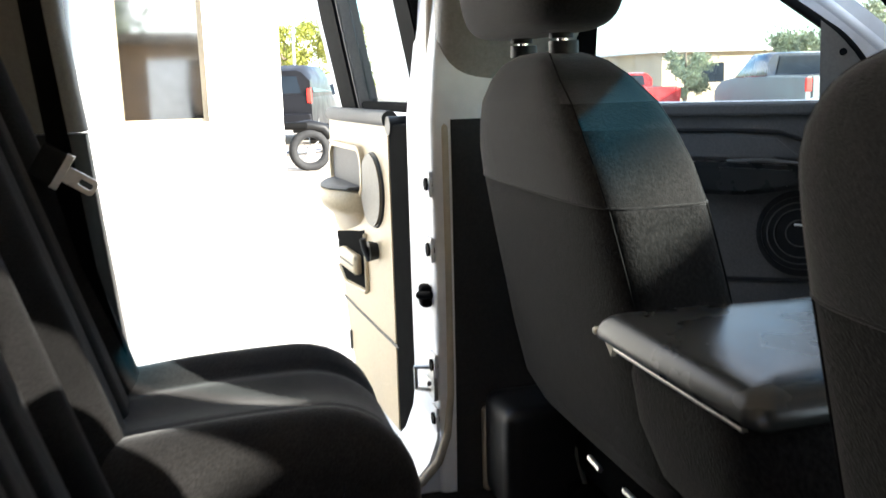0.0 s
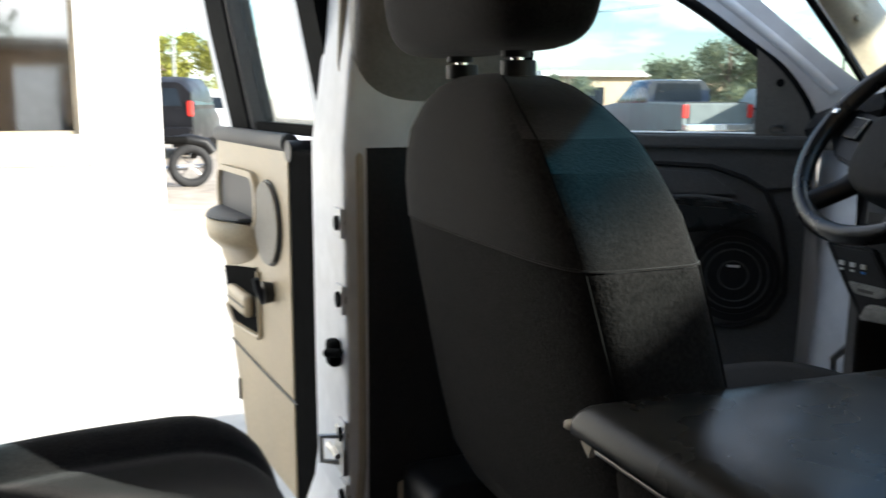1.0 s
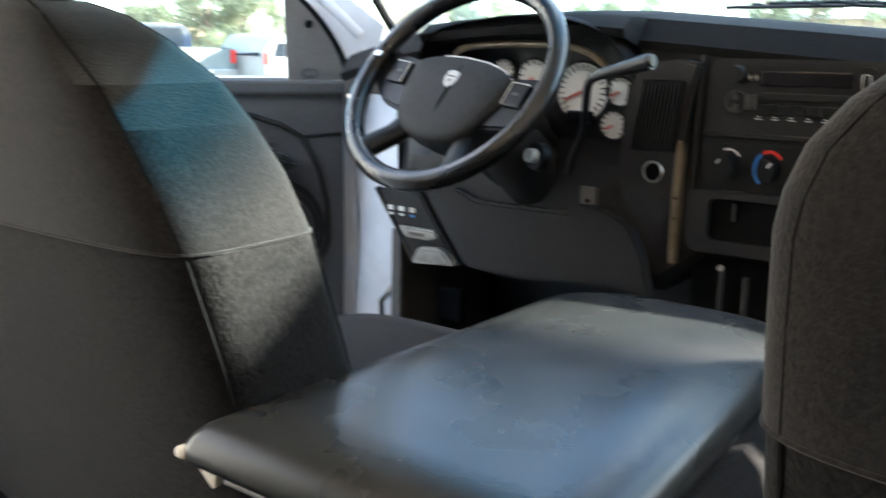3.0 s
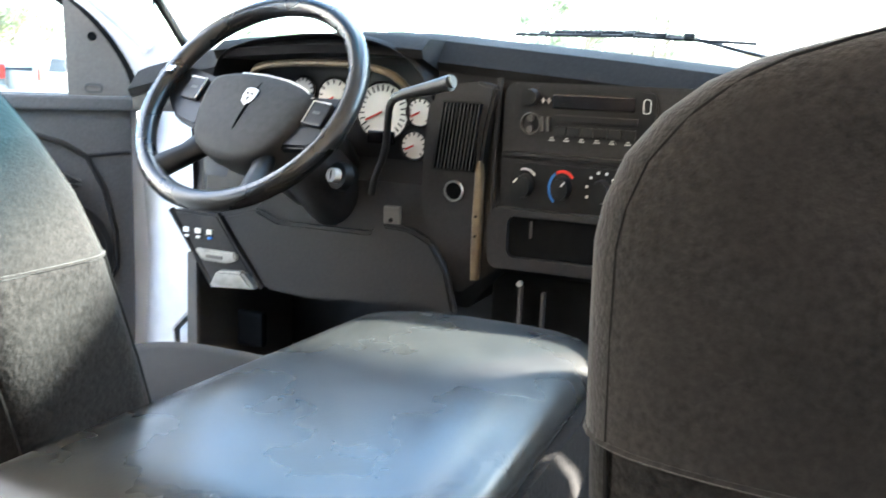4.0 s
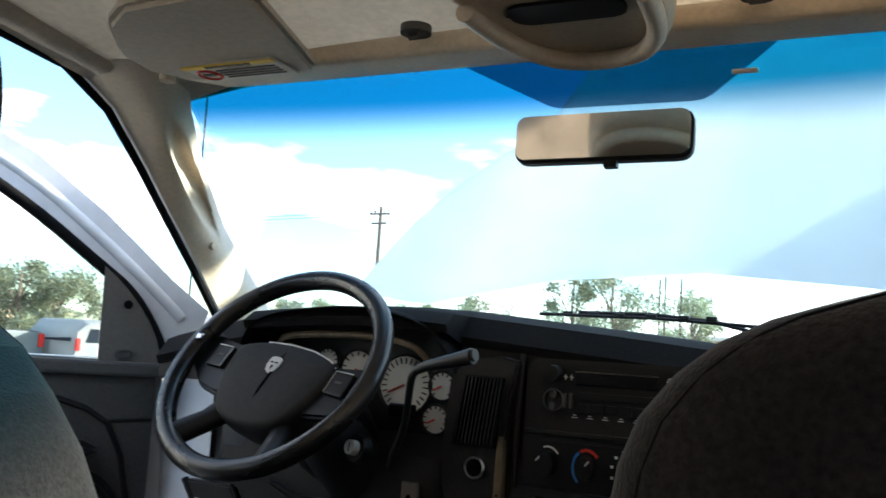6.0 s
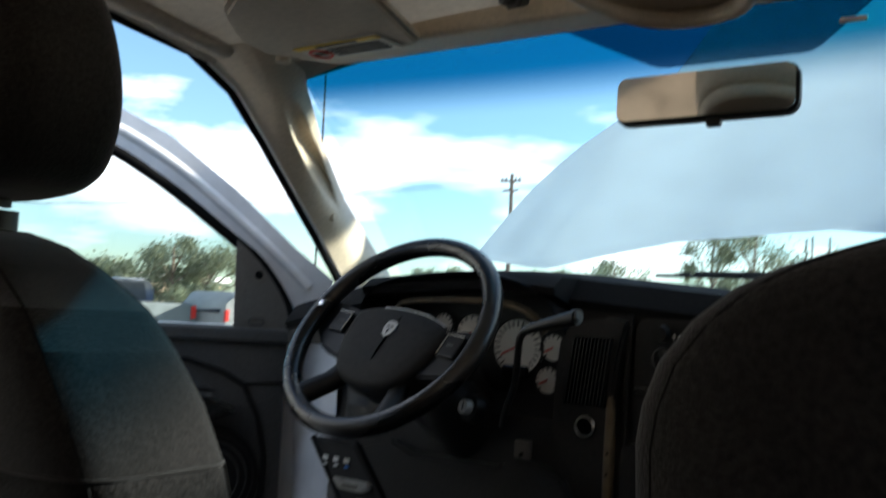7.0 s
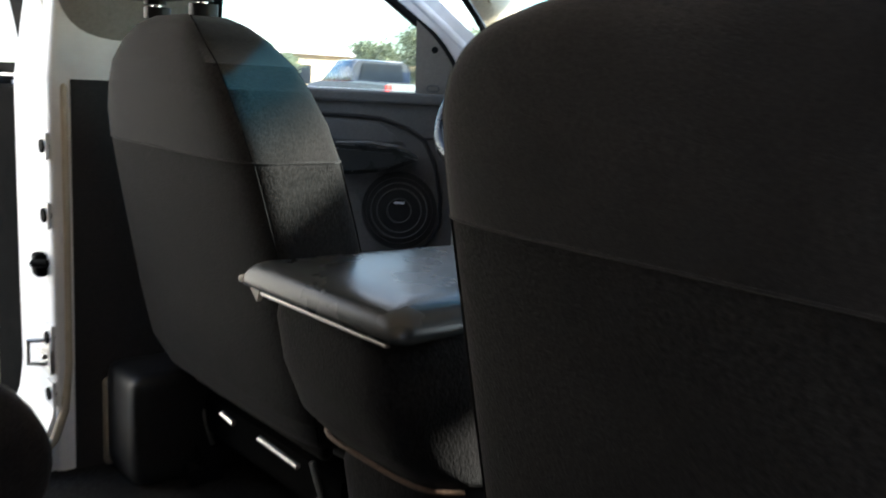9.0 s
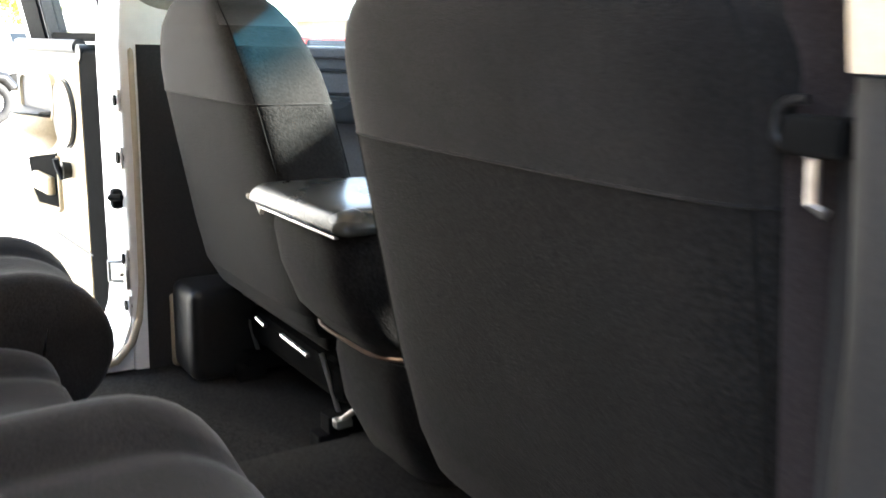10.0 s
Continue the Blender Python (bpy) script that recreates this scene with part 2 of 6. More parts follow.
def bm_join(*bms):
    out = bms[0]
    for b in bms[1:]:
        me = bpy.data.meshes.new("tmp")
        b.to_mesh(me)
        b.free()
        out.from_mesh(me)
        bpy.data.meshes.remove(me)
    return out


def bm_loft(rings, close=True, cap=True):
    """Skin through rings of equal length."""
    bm = bmesh.new()
    rows = [[bm.verts.new(p) for p in r] for r in rings]
    n = len(rows[0])
    for a, b in zip(rows, rows[1:]):
        for i in range(n if close else n - 1):
            j = (i + 1) % n
            bm.faces.new((a[i], a[j], b[j], b[i]))
    if cap and close:
        bm.faces.new(rows[0])
        bm.faces.new(list(reversed(rows[-1])))
    return bm


def bm_tube(pts, r, n=8, closed=False, taper=None):
    pts = [Vector(p) for p in pts]
    rings = []
    k = len(pts)
    up = None
    for i, p in enumerate(pts):
        if closed:
            d = pts[(i + 1) % k] - pts[i - 1]
        else:
            d = pts[min(i + 1, k - 1)] - pts[max(i - 1, 0)]
        d.normalize()
        if up is None:
            up = d.orthogonal().normalized()
        up = (up - d * up.dot(d)).normalized()
        side = d.cross(up)
        rr = r if taper is None else r + (taper - r) * i / (k - 1)
        rings.append([p + (up * math.cos(a) + side * math.sin(a)) * rr for a in [2 * math.pi * q / n for q in range(n)]])
    if closed:
        rings.append(rings[0])
        bm = bmesh.new()
        rows = [[bm.verts.new(p) for p in rg] for rg in rings[:-1]]
        for i in range(k):
            a, b = rows[i], rows[(i + 1) % k]
            for q in range(n):
                bm.faces.new((a[q], a[(q + 1) % n], b[(q + 1) % n], b[q]))
        return bm
    return bm_loft(rings)


def bm_prism(outline, depth, m=None, bev=0.0):
    """A flat outline (x, y) given depth along z, then placed by m."""
    bm = bmesh.new()
    vs = [bm.verts.new((x, y, 0)) for x, y in outline]
    f = bm.faces.new(vs)
    r = bmesh.ops.extrude_face_region(bm, geom=[f])
    bmesh.ops.translate(bm, vec=(0, 0, depth), verts=[v for v in r["geom"] if isinstance(v, bmesh.types.BMVert)])
    if bev:
        bmesh.ops.bevel(bm, geom=bm.edges[:], offset=bev, segments=2, affect='EDGES')
    if m is not None:
        bmesh.ops.transform(bm, matrix=m, verts=bm.verts)
    return bm


def bm_frame(outer, inner, depth, m=None):
    """A ring between two outlines of equal length, given depth along z."""
    bm = bmesh.new()
    n = len(outer)
    lay = [[bm.verts.new((x, y, z)) for x, y in o] for o, z in ((outer, 0), (inner, 0), (inner, depth), (outer, depth))]
    for k in range(4):
        a, b = lay[k], lay[(k + 1) % 4]
        for i in range(n):
            j = (i + 1) % n
            bm.faces.new((a[i], a[j], b[j], b[i]))
    if m is not None:
        bmesh.ops.transform(bm, matrix=m, verts=bm.verts)
    return bm


def bm_disc(r, depth, m=None, n=28, r2=None, bev=0.0):
    bm = bmesh.new()
    bmesh.ops.create_cone(bm, cap_ends=True, segments=n, radius1=r, radius2=r if r2 is None else r2, depth=depth)
    if bev:
        bmesh.ops.bevel(bm, geom=[e for e in bm.edges if e.is_boundary or len(e.link_faces) == 2 and e.calc_face_angle(0) > 0.8], offset=bev, segments=2, affect='EDGES')
    if m is not None:
        bmesh.ops.transform(bm, matrix=m, verts=bm.verts)
    return bm


def rrect(w, h, r, n=5, cx=0.0, cy=0.0):
    """Rounded rectangle outline."""
    out = []
    for sx, sy, a0 in ((1, 1, 0), (-1, 1, 90), (-1, -1, 180), (1, -1, 270)):
        for k in range(n + 1):
            a = radians(a0 + 90 * k / n)
            out.append((cx + sx * (w / 2 - r) + r * math.cos(a), cy + sy * (h / 2 - r) + r * math.sin(a)))
    return out


def sring(cx, cy, hx, hy, z, p=4.0, n=40, tilt=None):
    """Squircle ring in a level plane."""
    out = []
    for k in range(n):
        a = 2 * math.pi * k / n
        c, s = math.cos(a), math.sin(a)
        out.append(Vector((cx + hx * math.copysign(abs(c) ** (2 / p), c), cy + hy * math.copysign(abs(s) ** (2 / p), s), z)))
    return out


def soft_path(pts, n=2):
    """Rounds the corners of an open path."""
    pts = [Vector(p) for p in pts]
    for _ in range(n):
        mid = [q for a, b in zip(pts, pts[1:]) for q in (a.lerp(b, 0.25), a.lerp(b, 0.75))]
        pts = [pts[0]] + mid[1:-1] + [pts[-1]]
    return pts


def axes(o, x, y):
    """Matrix with origin o and given x and y axes."""
    x = Vector(x).normalized()
    z = x.cross(Vector(y)).normalized()
    y = z.cross(x)
    m = Matrix((x, y, z)).transposed().to_4x4()
    m.translation = Vector(o)
    return m


def interp(table, v):
    for (a, *p), (b, *q) in zip(table, table[1:]):
        if v <= b:
            f = 0 if b == a else max(0, (v - a) / (b - a))
            return [i + (j - i) * f for i, j in zip(p, q)]
    return list(table[-1][1:])


def bars(name, parent, material, m, rows, depth=0.001):
    """Unreadable print as plain bars: rows of (x0, x1, y, height) in the plane of m."""
    bm = bmesh.new()
    for x0, x1, y, h in rows:
        bm = bm_join(bm, bm_box(x0, x1, y - h / 2, y + h / 2, 0, depth, m=m))
    return part(name, bm, material, parent)


# ---- ground ----
ground = tagged(part("ground", bm_box(-600, 600, -600, 600, -0.3, 0.0), M_GROUND), "pale tan gravel lot reaching the horizon", "ground", kind="structure")
apron = tagged(part("pavement", bm_box(-9.5, -1.6, -14, 0.9, 0.0, 0.03), M_CONCRETE), "pale sunlit concrete apron beside the building", "pavement", kind="structure")

# unseen dark ground, added so less light bounces into the cab
road = tagged(part("road", bm_box(-1.595, 14, -16, 9, 0.0, 0.02), M_DARKGROUND), "unseen dark ground under the truck, added to cut bounced light", "road", kind="structure")

# unseen beam on posts, added ahead to block sun from the cab
sun_blocker = thing("wall_north", "unseen white beam on posts, added to shade the cab", "wall", kind="structure")
part("gate_beam", bm_box(0.95, 9.0, 3.0, 3.045, 2.69, 2.87, 0.01), M_STUCCO, sun_blocker)
# added tall block keeps sun off the left door pillar
part("gate_pier", bm_box(1.86, 2.52, 2.98, 3.22, 0.02, 4.6, 0.02), M_STUCCO, sun_blocker, "unseen tall block, added to shade the left door pillar")
part("gate_post", bm_box(8.7, 9.0, 3.0, 3.2, 0.02, 2.69, 0.02), M_STUCCO, sun_blocker)

# ---- cab shell ----
FLOOR = 0.56
cab = thing("cab_shell", "white pickup cab with taupe and charcoal trim", "vehicle body", kind="structure")
floor_bm = bm_box(-0.80, 0.84, -1.25, 1.16, FLOOR - 0.06, FLOOR)
hump = []
for y in (-1.2, -0.4, 0.2, 1.14):
    hump.append([Vector((x, y, FLOOR - 0.02 + 0.085 * h)) for x, h in ((-0.24, 0), (-0.17, 0.55), (-0.12, 0.85), (0, 1), (0.12, 0.85), (0.17, 0.55), (0.24, 0))])
floor_bm = bm_join(floor_bm, bm_loft(hump, close=False))
floor = tagged(part("floor", floor_bm, M_CARPET, smooth=40), "worn charcoal cab carpet with a low tunnel", "floor", kind="structure")
part("firewall", bm_box(-0.80, 0.80, 1.16, 1.20, FLOOR - 0.05, 1.26), M_BLACK, cab)
part("rocker_sill", bm_box(-0.97, -0.845, -0.78, 0.90, 0.42, FLOOR - 0.005, 0.02), M_PAINT_IN, cab, "white painted door sill")
part("sill_plate", bm_box(-0.90, -0.772, -0.70, -0.10, FLOOR - 0.004, FLOOR + 0.006, 0.003), M_PAINT_IN, cab)
part("rocker_sill", bm_box(0.845, 0.97, -0.78, 0.90, 0.42, FLOOR - 0.005, 0.02), M_PAINT_IN, cab)


def side_pillar(s, name, pts, material, label="", p=7):
    """Rings of (x outer, x inner, y rear, y front, z), mirrored by s."""
    rings = []
    for xo, xi, y0, y1, z in pts:
        cx, cy, hx, hy = s * (xo + xi) / 2, (y0 + y1) / 2, (xo - xi) / 2, (y1 - y0) / 2
        rings.append(sring(cx, cy, hx, hy, z, p=p, n=32))
    return part(name, bm_loft(rings), material, cab, label, smooth=35)


for s in (-1, 1):
    # B pillar: painted metal, upper and lower trim
    mi = 0.06 if s > 0 else 0.0
    bx = 0.065 if s < 0 else 0.0
    side_pillar(s, "b_pillar_metal", [(0.95, 0.812 + mi - bx, -0.165, 0.02, 0.44), (0.955, 0.81 + mi - bx, -0.165, 0.02, 0.9), (0.95, 0.81 + mi - bx, -0.165, 0.02, 1.235), (0.86, 0.74, -0.13, 0.03, 1.62), (0.80, 0.68, -0.12, 0.03, 1.74)], M_PAINT_IN, "white painted door pillar", 16)
    ox = 0.15 if s > 0 else 0.0
    kx = 0.048 if s > 0 else 0.0
    oy = 0.045 if s > 0 else 0.0
    side_pillar(s, "b_pillar_lower_trim", [(0.815 + ox - bx, 0.742 + kx + ox * 0.35, -0.135 - oy, 0.13, FLOOR), (0.815 + ox - bx, 0.742 + (0.112 if s > 0 else 0.0), -0.132 - oy, 0.11, 0.80), (0.812 + ox - bx, 0.742 + (0.109 if s > 0 else 0.0), -0.13 - oy, 0.10, 1.10), (0.812 + ox - bx, 0.742 + (0.095 if s > 0 else 0.0), -0.13 - oy, 0.10, 1.236)], M_DASH, "charcoal plastic pillar trim")
    # left trim takes the darkened copy, right trim the plain taupe
    side_pillar(s, "b_pillar_upper_trim", [(0.820 + ox, 0.755 + (0.082 if s > 0 else 0.0), -0.138 - oy, 0.10, 1.238), (0.812 + ox, 0.745 + (0.082 if s > 0 else 0.0), -0.138 - oy, 0.10, 1.30), (0.80, 0.715, -0.15, 0.11, 1.37), (0.77, 0.68, -0.15, 0.11, 1.50), (0.74, 0.64, -0.16, 0.12, 1.72)], M_TAUPE if s > 0 else M_TRIMSHADE, "plastic pillar trim, darkened to grey for its shade" if s < 0 else "taupe plastic pillar trim", 3.0 if s < 0 else 7)
    part("door_seal", bm_tube([(s * (0.750 if s < 0 else 0.90), y, z) for y, z in ((-0.40, 0.572), (-0.25, 0.572), (-0.20, 0.585), (-0.168, 0.62), (-0.150, 0.67), (-0.142, 0.75), (-0.14, 1.0), (-0.14, 1.22))] + [(s * (0.80 if s < 0 else 0.87), -0.148, 1.36), (s * 0.765, -0.15, 1.52)], 0.008, 10), M_CREAM, cab, "cream rubber door seal", smooth=60)
    curve = [(-0.16, 0.72), (-0.168, 0.66), (-0.185, 0.615), (-0.215, 0.583), (-0.26, 0.566), (-0.34, 0.562), (-0.34, 0.50), (-0.15, 0.50)]
    part("sill_curve", bm_prism(curve, 0.13 + bx, axes((0.822 if s > 0 else -0.952, 0, 0), (0, 1, 0), (0, 0, 1))), M_PAINT_IN, cab, "white painted sill corner", smooth=40)
    # C pillar and rear quarter
    side_pillar(s, "quarter_lower_trim", [(0.84, 0.76, -1.24, -0.655, FLOOR), (0.84, 0.765, -1.24, -0.684, 0.86), (0.84, 0.77, -1.24, -0.706, 1.10), (0.835, 0.77, -1.24, -0.716, 1.235)], M_BLACK)
    side_pillar(s, "c_pillar_upper_trim", [(0.845, 0.765, -1.0, -0.716, 1.238), (0.81, 0.73, -1.0, -0.730, 1.40), (0.76, 0.66, -1.0, -0.74, 1.72)], M_TAUPE_DARK)
    side_pillar(s, "quarter_metal", [(0.97, 0.842, -1.30, -0.70, 0.44), (0.97, 0.842, -1.30, -0.74, 1.235), (0.85, 0.76, -1.30, -0.72, 1.72)], M_PAINT_IN)
    # A post and kick panel
    side_pillar(s, "a_post_metal", [(0.955, 0.775, 0.868, 1.20, 0.44), (0.955, 0.775, 0.868, 1.20, 0.80), (0.95, 0.78, 0.90, 1.20, 1.20), (0.93, 0.78, 0.98, 1.25, 1.33)], M_PAINT_IN, "white painted hinge post")
    side_pillar(s, "kick_panel", [(0.776, 0.74, 0.83, 1.16, FLOOR), (0.776, 0.745, 0.84, 1.16, 0.95)], M_TAUPE_DARK, "grey kick panel")
    # A pillar: inner trim between glass edge and door seal, black seal, painted outer
    EI = [(0.850, 1.14, 1.325), (0.815, 0.985, 1.418), (0.785, 0.857, 1.496), (0.727, 0.722, 1.577), (0.665, 0.610, 1.643), (0.60, 0.52, 1.69)]
    EO = [(0.785, 0.875, 1.330), (0.780, 0.79, 1.415), (0.772, 0.705, 1.490), (0.765, 0.625, 1.563), (0.752, 0.535, 1.632), (0.735, 0.42, 1.676)]
    rings = []
    for k in range(41):
        f = k / 8.0
        i = min(4, int(f))
        g = f - i
        I = Vector(EI[i]).lerp(Vector(EI[i + 1]), g)
        O = Vector(EO[i]).lerp(Vector(EO[i + 1]), g)
        nrm = Vector((-0.75, -0.45, -0.25)).normalized()
        ring = []
        for j in range(29):
            u = j / 28
            bul = 0.030 * math.sin(math.pi * u)
            dip = -0.022 * max(0.0, 1 - ((u - 0.37) / 0.20) ** 2 - ((f - 2.8) / 0.98) ** 2) ** 0.6
            p = I.lerp(O, u) + nrm * (bul + dip)
            ring.append(Vector((s * p.x, p.y, p.z)))
        for u in (0.8, 0.2):
            p = I.lerp(O, u) + Vector((0.03, 0.035, 0.025))
            ring.append(Vector((s * p.x, p.y, p.z)))
        rings.append(ring)
    ap = part("a_pillar_trim", bm_loft(rings), M_TAUPE, cab, "taupe windshield pillar trim with a grab recess", smooth=50)
    part("bolt_cover", bm_disc(0.007, 0.012, axes((s * 0.760, 0.80, 1.45), (0, 0.6, -0.4), (0, 0.5, 1))), M_TAUPE, ap)
    seal = [Vector((s * (x + 0.010), y - 0.004, z - 0.004)) for x, y, z in [(0.79, 0.90, 1.24)] + EO]
    part("pillar_seal", bm_tube(seal, 0.007, 8), M_RUBBER, cab, smooth=60)
    metal = [Vector((s * (x + 0.035), y + 0.05, z + 0.02)) for x, y, z in EO]
    part("a_pillar_metal", bm_tube(metal, 0.028, 8), M_PAINT, cab, smooth=60)
    # roof rail
    part("roof_rail", bm_tube([(s * 0.70, 0.46, 1.69), (s * 0.705, 0.2, 1.72), (s * 0.71, -0.2, 1.735), (s * 0.71, -0.9, 1.73)], 0.035, 10), M_LINER, cab, smooth=60)
    part("roof_seal", bm_tube([(s * 0.745, 0.42, 1.672), (s * 0.745, 0.2, 1.695), (s * 0.75, -0.2, 1.71), (s * 0.75, -0.66, 1.70)], 0.012, 8), M_RUBBER, cab, smooth=60)
# body fittings on the left pillar
for z, r in ((1.126, 0.011), (1.011, 0.012), (0.80, 0.011), (0.70, 0.011)):
    part("pillar_plug", bm_disc(r, 0.012, axes((-0.763, -0.168, z), (1, 0, 0), (0, 0, 1))), M_RUBBER, cab)
    part("plug_bracket", bm_box(-0.786, -0.748, -0.170, -0.164, z - 0.022, z + 0.022, 0.002), M_PAINT_IN, cab)
part("wire_grommet", bm_join(bm_box(-0.800, -0.770, -0.185, -0.163, 0.903, 0.945, 0.010, 3), bm_tube([(-0.785, -0.18, 0.925), (-0.765, -0.190, 0.930), (-0.748, -0.172, 0.932)], 0.007)), M_RUBBER, cab, smooth=50)
strk = bm_join(bm_tube([(-0.845, -0.165, 0.772), (-0.862, -0.195, 0.77), (-0.862, -0.195, 0.73), (-0.845, -0.165, 0.728)], 0.005), bm_box(-0.868, -0.822, -0.172, -0.164, 0.715, 0.785, 0.002), bm_tube([(-0.875, -0.18, 0.75), (-0.82, -0.18, 0.75)], 0.005))
bmesh.ops.translate(strk, vec=(0.070, 0, 0.020), verts=strk.verts)
part("door_check", strk, M_STEEL, cab, "bare steel door check")

# roof and back wall
roof_rings = []
for y in (-1.28, -1.0, -0.4, 0.1, 0.42, 0.60):
    zc = interp([(-1.28, 1.76), (-0.4, 1.775), (0.1, 1.755), (0.42, 1.712), (0.60, 1.690)], y)[0]
    roof_rings.append([Vector((x, y, zc - 0.05 * (abs(x) / 0.74) ** 3)) for x in np.linspace(-0.74, 0.74, 17)])
ceiling = bm_loft(roof_rings, close=False)
bmesh.ops.solidify(ceiling, geom=ceiling.faces[:], thickness=0.05)
if min(v.co.z for v in ceiling.verts) < 1.63:
    bmesh.ops.translate(ceiling, vec=(0, 0, 0.05), verts=ceiling.verts)
tagged(part("ceiling", ceiling, M_LINER, smooth=40), "taupe cloth headliner", "ceiling", kind="structure")
part("back_wall", bm_box(-0.78, 0.78, -1.30, -1.25, 0.5, 1.20, 0.01), M_BLACK, cab)
part("back_wall_header", bm_box(-0.74, 0.74, -1.30, -1.25, 1.60, 1.77, 0.01), M_LINER, cab)
# unseen rear pane, its dark tint added to dim the seat backs
part("rear_window_pane", bm_box(-0.74, 0.74, -1.285, -1.28, 1.20, 1.60), M_DIMMING, cab)

# windshield
def on_glass(x, f, lift=0.004):
    """A point of the raked, bowed glass: x across, f from base to top."""
    hw = 0.845 - 0.19 * f
    q = x / hw
    return Vector((x, 1.17 - 0.60 * f + 0.06 * (1 - q * q) - lift * 0.5, 1.325 + 0.345 * f + 0.008 * math.sin(math.pi * f) - lift))


ws_rings = [[on_glass(q * (0.845 - 0.19 * f), f, 0.0) for q in np.linspace(-1, 1, 13)] for f in np.linspace(-0.03, 1.02, 10)]
window_1 = tagged(part("window_1", bm_loft(ws_rings, close=False), M_WINDSHIELD, smooth=60), "raked windshield with a blue shade band on top", "windshield", kind="structure")


shade = bmesh.new()
vs = [shade.verts.new(on_glass(x, f)) for x, f in ((-0.19, 1.03), (-0.155, 0.985), (-0.092, 0.905), (-0.082, 0.897), (-0.07, 0.894), (0.105, 0.892), (0.118, 0.895), (0.130, 0.905), (0.19, 0.985), (0.222, 1.03))]
shade.faces.new(vs)
part("shade_patch", shade, M_FRIT, window_1, "dark blue dotted patch behind the mirror")
for x0, x1, f0, f1 in ((0.342, 0.46, 0.703, 0.788), (0.350, 0.46, 0.620, 0.700)):
    st = bmesh.new()
    st.faces.new([st.verts.new(on_glass(x, f)) for x, f in ((x0, f0), (x1, f0), (x1, f1), (x0, f1))])
    part("windshield_sticker", st, M_TEAL, window_1, "teal paper sticker")
for k in range(3):
    a, b = on_glass(0.365, 0.64 + 0.014 * k, 0.006), on_glass(0.44, 0.642 + 0.014 * k, 0.006)
    part("sticker_bar", bm_tube([a, b], 0.003, 4), M_WHITE, window_1)
part("glass_tag", bm_box(0.165, 0.196, 0.606, 0.613, 1.637, 1.643, 0.003), M_PAPER, window_1)

# hood, raised
hood_rings = []
HA = radians(42)
HOOD_W = [(0.0, 0.838), (0.095, 0.826), (0.161, 0.818), (0.275, 0.792), (0.379, 0.756), (0.463, 0.718), (0.528, 0.679), (0.641, 0.61), (0.727, 0.575), (1.0, 0.55)]
HOOD_C = [(0.0, 0.085), (0.4, 0.062), (0.62, 0.03), (0.8, 0.0), (1.0, 0.022)]
for f in (0, 0.03, 0.06, 0.1, 0.15, 0.2, 0.25, 0.32, 0.4, 0.55, 0.7, 0.85, 1.0):
    row = []
    for q in np.linspace(-1, 1, 33):
        x = q * interp(HOOD_W, f)[0]
        crown = interp(HOOD_C, min(1, abs(x) / 0.80))[0]
        along = 1.35 * f
        row.append(Vector((x, 1.42 + along * math.cos(HA) - 0.3 * crown, 1.395 + along * math.sin(HA) + crown)))
    hood_rings.append(row)
hood_bm = bm_loft(hood_rings, close=False)
bmesh.ops.solidify(hood_bm, geom=hood_bm.faces[:], thickness=0.015)
hood = tagged(part("hood", hood_bm, M_HOOD, smooth=50), "raised white engine hood seen through the windshield", "hood", kind="structure")
cowl = thing("cowl", "black plastic cowl with wiper arms below the windshield", "cowl", kind="structure")
part("cowl_panel", bm_box(-0.80, 0.80, 1.235, 1.44, 1.26, 1.305, 0.01), M_BLACK, cowl)
part("fender", bm_box(-0.98, -0.80, 1.21, 2.6, 0.6, 1.27, 0.03, 3), M_PAINT, cowl)
part("fender", bm_box(0.80, 0.98, 1.21, 2.6, 0.6, 1.27, 0.03, 3), M_PAINT, cowl)
part("radiator_support", bm_box(-0.80, 0.80, 2.45, 2.6, 0.5, 1.15, 0.03), M_BLACK, cowl)
part("engine_bay", bm_box(-0.79, 0.79, 1.30, 2.5, 0.5, 0.95, 0.05), M_BLACK, cowl)
wiper = thing("wiper", "black windshield wiper arm at rest", "wiper")
part("wiper_blade", bm_tube([(-0.275, 1.20, 1.374), (-0.05, 1.213, 1.375), (0.165, 1.22, 1.366)], 0.0035, 6), M_BLACK, wiper)
part("wiper_arm", bm_tube([(-0.20, 1.21, 1.380), (-0.06, 1.222, 1.382), (0.05, 1.232, 1.374), (0.20, 1.26, 1.340)], 0.004, 6), M_BLACK, wiper)
for x in (-0.22, -0.17, -0.12, -0.06, 0.0, 0.05):
    part("wiper_link", bm_box(x - 0.010, x + 0.010, 1.206, 1.220, 1.373, 1.382, 0.002), M_BLACK, wiper)
aerial = tagged(part("aerial", bm_tube([(-0.925, 0.94, 1.26), (-0.927, 0.94, 1.62), (-0.930, 0.94, 2.0)], 0.0022, 5), M_BLACK), "thin black radio aerial on the fender", "aerial")

# ---- front left door, ajar ----
DA = radians(42)
door_m = axes((-0.885, 0.845, 0.0), (-math.sin(DA), -math.cos(DA), 0), (0, 0, 1))   # x along the door, y up, z to the cab


def door_prism(outline, z0, depth):
    return bm_prism(outline, depth, door_m @ Matrix.Translation((0, 0, z0)))


door_1 = thing("door_1", "front door standing ajar with charcoal inner panel", "door", kind="structure")
sgn = 1.0 if (door_m.to_3x3() @ Vector((0, 0, 1))).x > 0 else -1.0
DZ = sgn
outline_body = [(0.0, 0.50), (1.05, 0.50), (1.07, 0.80), (1.06, 1.22), (0.0, 1.22), (-0.02, 0.9)]
